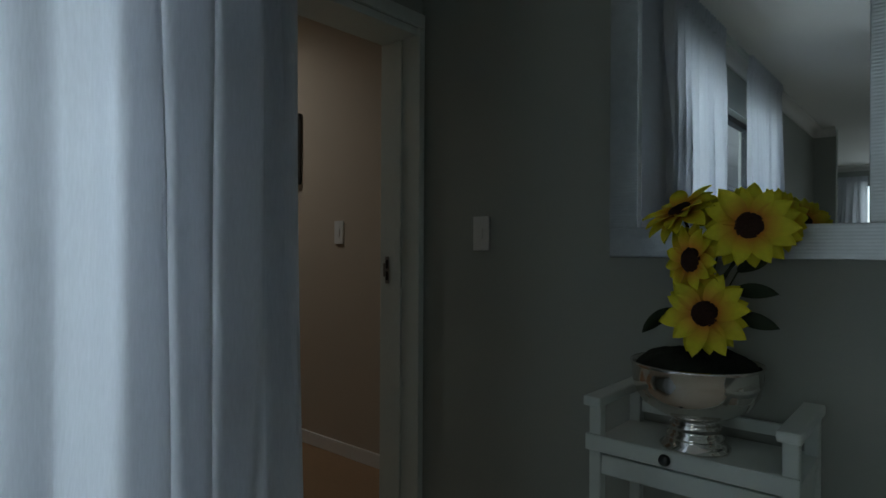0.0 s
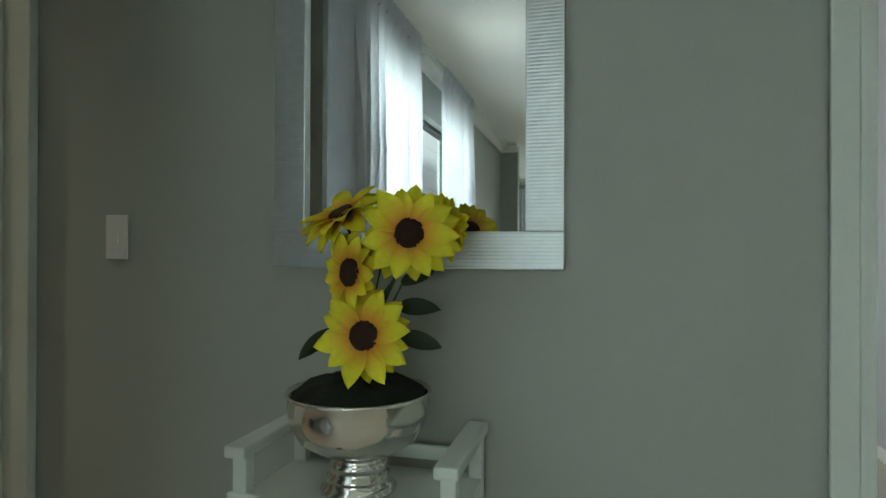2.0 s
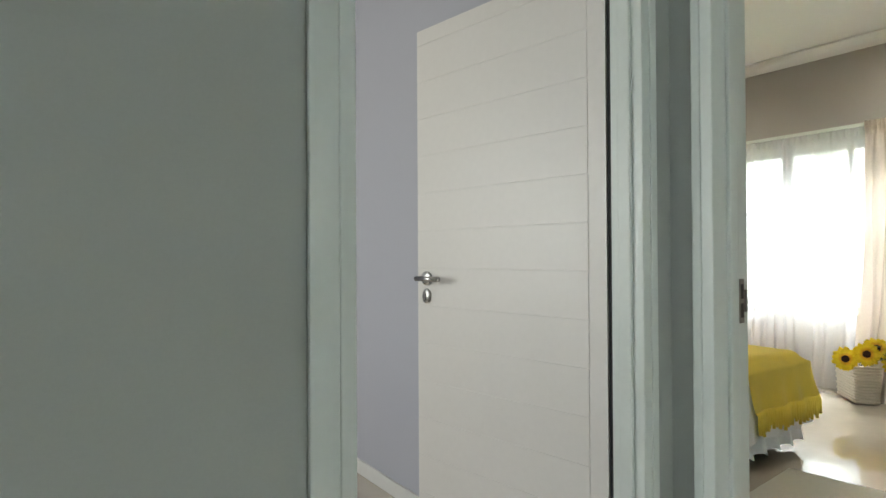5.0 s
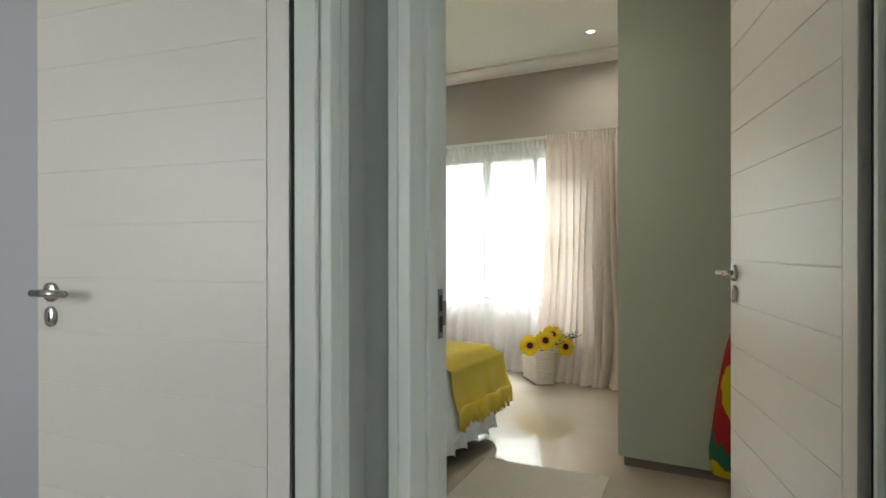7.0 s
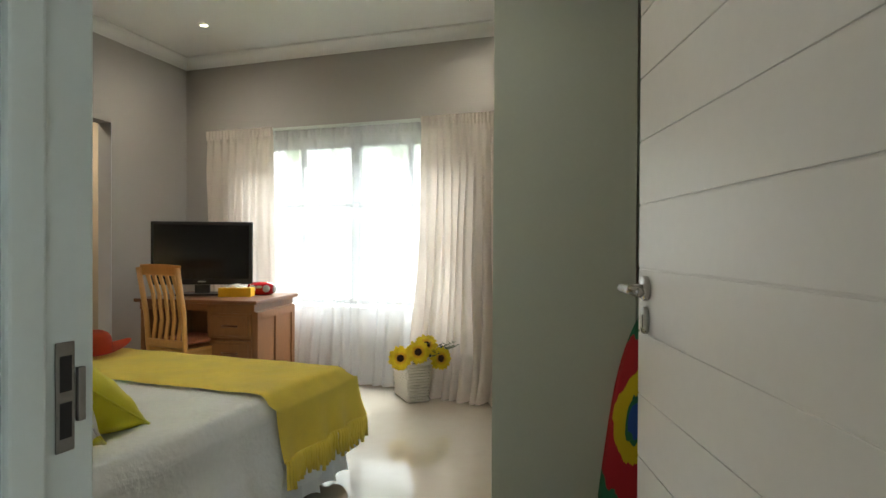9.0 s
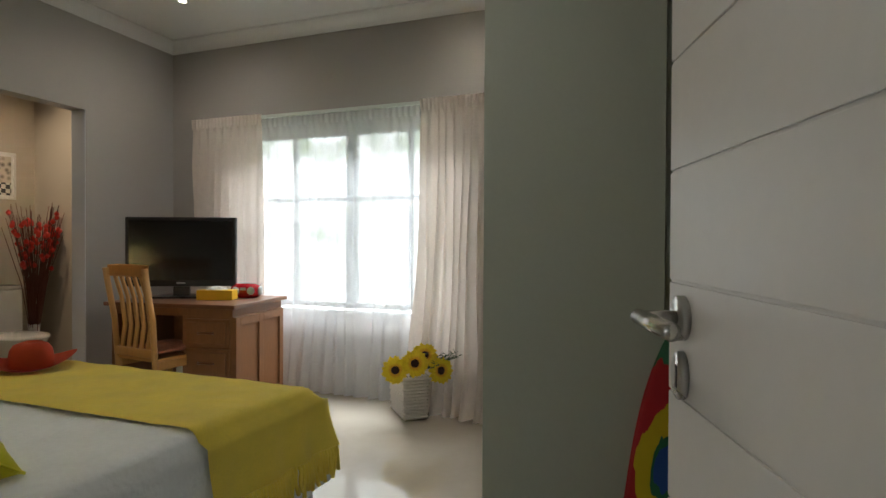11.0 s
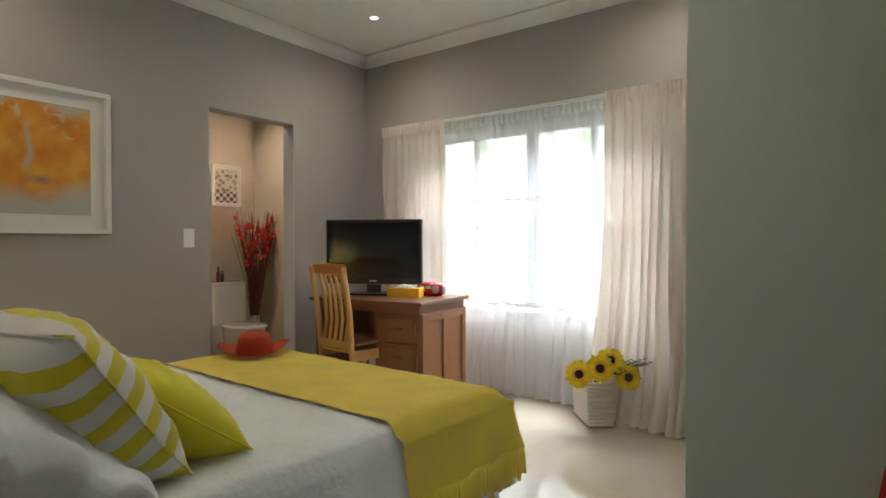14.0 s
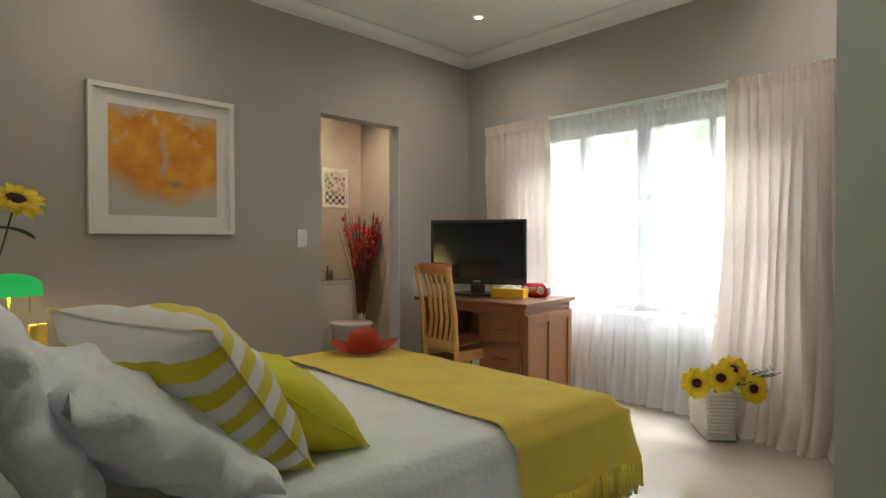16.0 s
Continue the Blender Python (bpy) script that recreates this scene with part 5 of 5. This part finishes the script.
for k in range(14):
    rk = random.Random(50 + k)
    tip = Vector((5.42 + rk.uniform(-0.10, 0.10), 2.50 + rk.uniform(-0.08, 0.16), 0.40 + rk.uniform(-0.02, 0.07)))
    sp = thing("fern_sprig", "feathery green sprig between the sunflowers", "foliage", pose(*broot), BG)
    fm, d = bmesh.new(), tip - broot
    tube([(0, 0, 0), tuple(d * 0.5 + Vector((0, 0, 0.03))), tuple(d)], 0.0015, 5, bm=fm)
    for i in range(10):
        p = d * (0.45 + 0.055 * i) + Vector((0, 0, 0.03 * (1 - 0.1 * i)))
        a = rk.uniform(0, 6.28)
        q = p + Vector((math.cos(a), math.sin(a), 0.5)) * 0.035
        tube([tuple(p), tuple((p + q) / 2), tuple(q)], 0.0035, 4, 0.3, bm=fm)
    part("frond", fm, M_FERN, sp)

# ---- bodyboard behind the door ----
board = thing("bodyboard", "red, yellow, green and blue swirl bodyboard leaning beside the wardrobe", "bodyboard", basis((3.650, 1.0, 0.034), (-0.10, 1, 0.13), (0.04, -0.13, 1)))


def board_outline(v):
    """Half width at height v in 0..1."""
    if v < 0.12:
        return 0.225 + 0.035 * (v / 0.12) ** 0.6
    return 0.26 * (1 - max(0, (v - 0.30) / 0.70) ** 3.2 * 0.5) * (1 - max(0, (v - 0.9) / 0.1) ** 3 * 0.45)


def board_f(sgn):
    def f(u, v):
        s = 2 * u - 1
        w = board_outline(v)
        return (s * w, 1.035 * v, sgn * 0.026 * (1 - abs(s) ** 6) + 0.03)
    return f


bb = bmesh.new()
sheet(26, 60, board_f(1), bb)
sheet(26, 60, board_f(-1), bb)
bmesh.ops.remove_doubles(bb, verts=bb.verts, dist=0.002)
bmesh.ops.recalc_face_normals(bb, faces=bb.faces)


def tie_dye(n, l, vec):
    """Ragged rings of red, yellow, green and blue round two hearts."""
    sp = n.new("ShaderNodeSeparateXYZ")
    l.new(vec, sp.inputs[0])
    x, y = sp.outputs[0], sp.outputs[1]
    mp = n.new("ShaderNodeMapping")
    mp.inputs["Scale"].default_value = (26, 3.5, 1)
    l.new(vec, mp.inputs[0])
    jag = node_math(n, l, "MULTIPLY", node_math(n, l, "SUBTRACT", node_noise(n, l, mp.outputs[0], 1.0, 3), 0.5), 0.11)

    def dist(cx, cy, kx):
        a = node_math(n, l, "MULTIPLY", node_math(n, l, "SUBTRACT", x, cx), kx)
        b = node_math(n, l, "SUBTRACT", y, cy)
        return node_math(n, l, "ADD", node_math(n, l, "SQRT", node_math(n, l, "ADD", node_math(n, l, "MULTIPLY", a, a), node_math(n, l, "MULTIPLY", b, b)), 0), jag)
    d = dist(0.14, 0.47, 1.9)
    ramp = n.new("ShaderNodeValToRGB")
    ramp.color_ramp.interpolation = "CONSTANT"
    red, yellow, green, blue = (0.42, 0.01, 0.02), (0.62, 0.50, 0.01), (0.02, 0.15, 0.07), (0.02, 0.09, 0.40)
    stops = [(0.0, blue), (0.075, green), (0.105, yellow), (0.19, red), (0.34, green), (0.43, yellow), (0.52, red)]
    el = ramp.color_ramp.elements
    el[0].position, el[0].color = stops[0][0], (*stops[0][1], 1)
    el[1].position, el[1].color = stops[1][0], (*stops[1][1], 1)
    for p, c in stops[2:]:
        e = el.new(p)
        e.color = (*c, 1)
    l.new(d, ramp.inputs[0])
    return ramp.outputs[0]


part("deck", bb, art_material("tie_dye_foam", tie_dye), board, "", True)
part("leash", tube([(0.02, 0.92, 0.058), (0.03, 0.86, 0.066), (0.01, 0.80, 0.062), (0.02, 0.76, 0.06)], 0.004, 8), M_BLACK, board, "black leash cord", True)

# ---- nightstand with lamp, candle and vase ----
ns = thing("nightstand", "white nightstand on the far side of the bed", "nightstand", pose(1.64, 4.30, 0))
part("body", box(0, 0.52, 0, 0.46, 0.05, 0.66, 0.004), M_WFRAME, ns)
part("top", box(-0.005, 0.535, -0.015, 0.475, 0.661, 0.685, 0.005), M_WFRAME, ns)
for k in range(2):
    dr = part("drawer_front", box(0.5205, 0.535, 0.02, 0.44, 0.08 + 0.29 * k, 0.35 + 0.29 * k, 0.003), M_WFRAME, ns)
    part("knob", box(0.535, 0.552, 0.22, 0.24, 0.205 + 0.29 * k, 0.225 + 0.29 * k, 0.004), M_STEEL, dr)
part("plinth", box(0.02, 0.5, 0.02, 0.44, 0, 0.0495), M_WFRAME, ns)
M_BRASS = material("polished_brass", (0.62, 0.42, 0.12), 0.22, 1.0, vary=0.06, bump=0)
lamp = thing("desk_lamp", "lit brass banker's lamp with a green glass shade", "lamp", pose(2.03, 4.52, 0.685))
part("base", lathe([(0, 0), (0.075, 0), (0.075, 0.01), (0.05, 0.022), (0.012, 0.032), (0, 0.034)], 32), M_BRASS, lamp, "", True)
part("stem", tube([(0, 0, 0.03), (0, 0, 0.36)], 0.008, 12), M_BRASS, lamp, "", True)


def shade_f(u, v):
    a = math.pi * v
    k = math.sin(math.pi * (0.08 + 0.84 * u)) ** 0.35
    return (-0.125 + 0.25 * u, 0.07 * math.cos(a) * k, 0.295 + 0.105 * math.sin(a) * k)


part("shade", sheet(20, 16, shade_f), M_SHADE, lamp, "glowing green glass shade", True)
part("pull_chain", tube([(0.075, -0.02, 0.30), (0.075, -0.02, 0.21)], 0.0015, 6), M_BRASS, lamp)
part("bulb", tube([(-0.05, 0, 0.325), (0.05, 0, 0.325)], 0.014, 12), glow("lit_bulb", (1.0, 0.72, 0.36), 5), lamp, "lit warm bulb", True)
can = thing("candle", "yellow pillar candle on the nightstand", "candle", pose(2.125, 4.42, 0.685))
part("wax", lathe([(0, 0), (0.036, 0), (0.036, 0.165), (0.033, 0.171), (0.02, 0.167), (0, 0.165)], 28), M_CANDLE, can, "", True)
part("wick", tube([(0, 0, 0.165), (0.001, 0.001, 0.182)], 0.0012, 6), M_BLACK, can)
vase = thing("vase", "tall glass vase on the nightstand", "vase", pose(1.93, 4.66, 0.685))
part("body", lathe([(0, 0), (0.045, 0), (0.05, 0.02), (0.04, 0.12), (0.032, 0.2), (0.04, 0.25), (0.037, 0.25), (0.03, 0.2), (0.035, 0.1), (0, 0.01)], 28), M_GLASSBOT, vase, "", True)
sunflower("sunflower", "yellow sunflower in a vase on the nightstand", (2.06, 4.52, 1.425), (0.2, -0.55, 0.8), (1.93, 4.66, 0.75), 0.045, 0.125, M_YELLOW, 12, 21, "", 0.004)
lf = thing("sunflower_leaf", "dark green leaf on the sunflower stem", "leaf", pose(2.0, 4.56, 1.29, 0, 0, -25))
part("blade", leaf_sheet(0.14, 0.085, 0.35), M_GREEN, lf, "", True)

# ---- toilet room ----
wc = thing("toilet", "white ceramic close-coupled toilet with the lid down", "toilet", pose(5.0, 6.655, 0))
part("cistern", box(-0.19, 0.19, -0.185, -0.002, 0.40, 0.79, 0.02, seg=3), M_CERAMIC, wc, "", True)
part("cistern_lid", box(-0.20, 0.20, -0.195, 0.0, 0.7905, 0.825, 0.01, seg=3), M_CERAMIC, wc, "", True)
part("flush_button", lathe([(0, 0.0), (0.02, 0), (0.02, 0.005), (0, 0.006)], 20), M_STEEL, wc).location = (0, -0.1, 0.825)


def oval(r0, r1, z0, z1, y0, y1, k0=1.0, k1=1.0):
    def f(u, v):
        a = 2 * math.pi * u
        r, z, y, k = r0 + (r1 - r0) * v, z0 + (z1 - z0) * v, y0 + (y1 - y0) * v, k0 + (k1 - k0) * v
        return (r * math.cos(a), y + r * k * math.sin(a), z)
    return sheet(36, 8, f)


pan = oval(0.11, 0.185, 0.0, 0.395, -0.34, -0.43, 1.1, 1.34)
part("pan", pan, M_CERAMIC, wc, "", True)
part("pan_neck", box(-0.11, 0.11, -0.30, -0.01, 0.05, 0.395, 0.03, seg=3), M_CERAMIC, wc, "", True)
seat = lathe([(0, 0.0), (0.19, 0.0), (0.196, 0.012), (0.19, 0.026), (0.15, 0.036), (0, 0.038)], 40)
bmesh.ops.scale(seat, vec=(1, 1.34, 1), verts=seat.verts)
st = part("seat_lid", seat, M_CERAMIC, wc, "", True)
st.location = (0, -0.43, 0.397)
for bx_, hh in ((4.93, 0.15), (4.975, 0.11)):
    bt = thing("soap_bottle", "small dark toiletry bottle on the cistern", "bottle", pose(bx_, 6.56, 0.826))
    part("body", lathe([(0, 0), (0.017, 0), (0.018, 0.01), (0.018, hh * 0.6), (0.008, hh * 0.72), (0.007, hh * 0.85), (0, hh * 0.86)], 20), M_GLASSBOT, bt, "", True)
    part("cap", lathe([(0, hh * 0.86), (0.009, hh * 0.86), (0.009, hh), (0, hh)], 16), M_BLACK, bt, "", True)
tv_ = thing("floor_vase", "slim white floor vase in the corner", "vase", pose(5.27, 6.45, 0))
part("body", lathe([(0, 0), (0.06, 0), (0.065, 0.02), (0.06, 0.25), (0.045, 0.42), (0.05, 0.47), (0.045, 0.47), (0.04, 0.42), (0, 0.1)], 28), M_CERAMIC, tv_, "", True)
tw = thing("dried_twigs", "dark dried twigs with red paper lantern pods", "dried flowers", pose(5.27, 6.45, 0.30))
rg = random.Random(9)
for k in range(105):
    a, s = rg.uniform(0, 6.28), rg.uniform(0.08, 0.31)
    tip = Vector((math.cos(a) * s, -abs(math.sin(a)) * s * 0.8 + 0.10 * (rg.random() - 0.6), rg.uniform(0.95, 1.26)))
    tip.x = max(-0.29, min(0.135, tip.x))
    tip.y = min(0.17, tip.y)
    b = tip * 0.5 + Vector((rg.uniform(-0.02, 0.02), rg.uniform(-0.02, 0.02), 0.02))
    b.x *= 0.75
    part("twig", tube([(0.02 * math.cos(a), 0.02 * math.sin(a), 0.0), b, tip], 0.0045, 5, 0.5), M_TWIG, tw)
    for q in range(rg.choice((0, 1, 1, 2))):
        p = b.lerp(tip, rg.uniform(0.35, 1.0))
        pod = lathe([(0, -0.026), (0.015, -0.014), (0.021, 0.0), (0.015, 0.013), (0, 0.028)], 8)
        part("pod", merge(bmesh.new(), pod, Matrix.Translation(p)), M_REDPOD, tw, "red papery pod", True)


# ---- downlights ----
def downlight(x, y, level=CEIL):
    d = thing("downlight", "small recessed ceiling downlight, switched on, some of them added unseen", "downlight", pose(x, y, level), "ceiling downlights")
    part("ring", lathe([(0.028, -0.002), (0.030, -0.008), (0.045, -0.008), (0.048, -0.001)], 32), M_TRIM, d, "white ring", True)
    part("bulb", lathe([(0, -0.003), (0.027, -0.004), (0.0275, -0.001)], 24), M_LAMP, d, "glowing lamp", True)


# Those at x 2.6, in the toilet and the corridor are unseen additions.
for px, py in ((5.10, 4.53), (5.27, 2.29), (2.6, 4.53), (2.6, 2.29), (4.75, 6.05), (-3.4, 1.3), (0.35, -0.9), (0.35, -3.4)):
    downlight(px, py, 2.62 if px == 0.35 else CEIL)

# ---- outside ----
wl = structure("garden_wall", box(-3.5, -3.3, -18.0, 0.55, -0.12, 5.6), M_BLOCK, "pale painted blockwork wall outside the hall")
# A panel that glows in place of the daylit garden.
far = structure("backdrop", box(9.5, 9.6, -6, 13, -0.12, 9), M_FAR, "glowing panel standing in for the bright garden beyond the window")
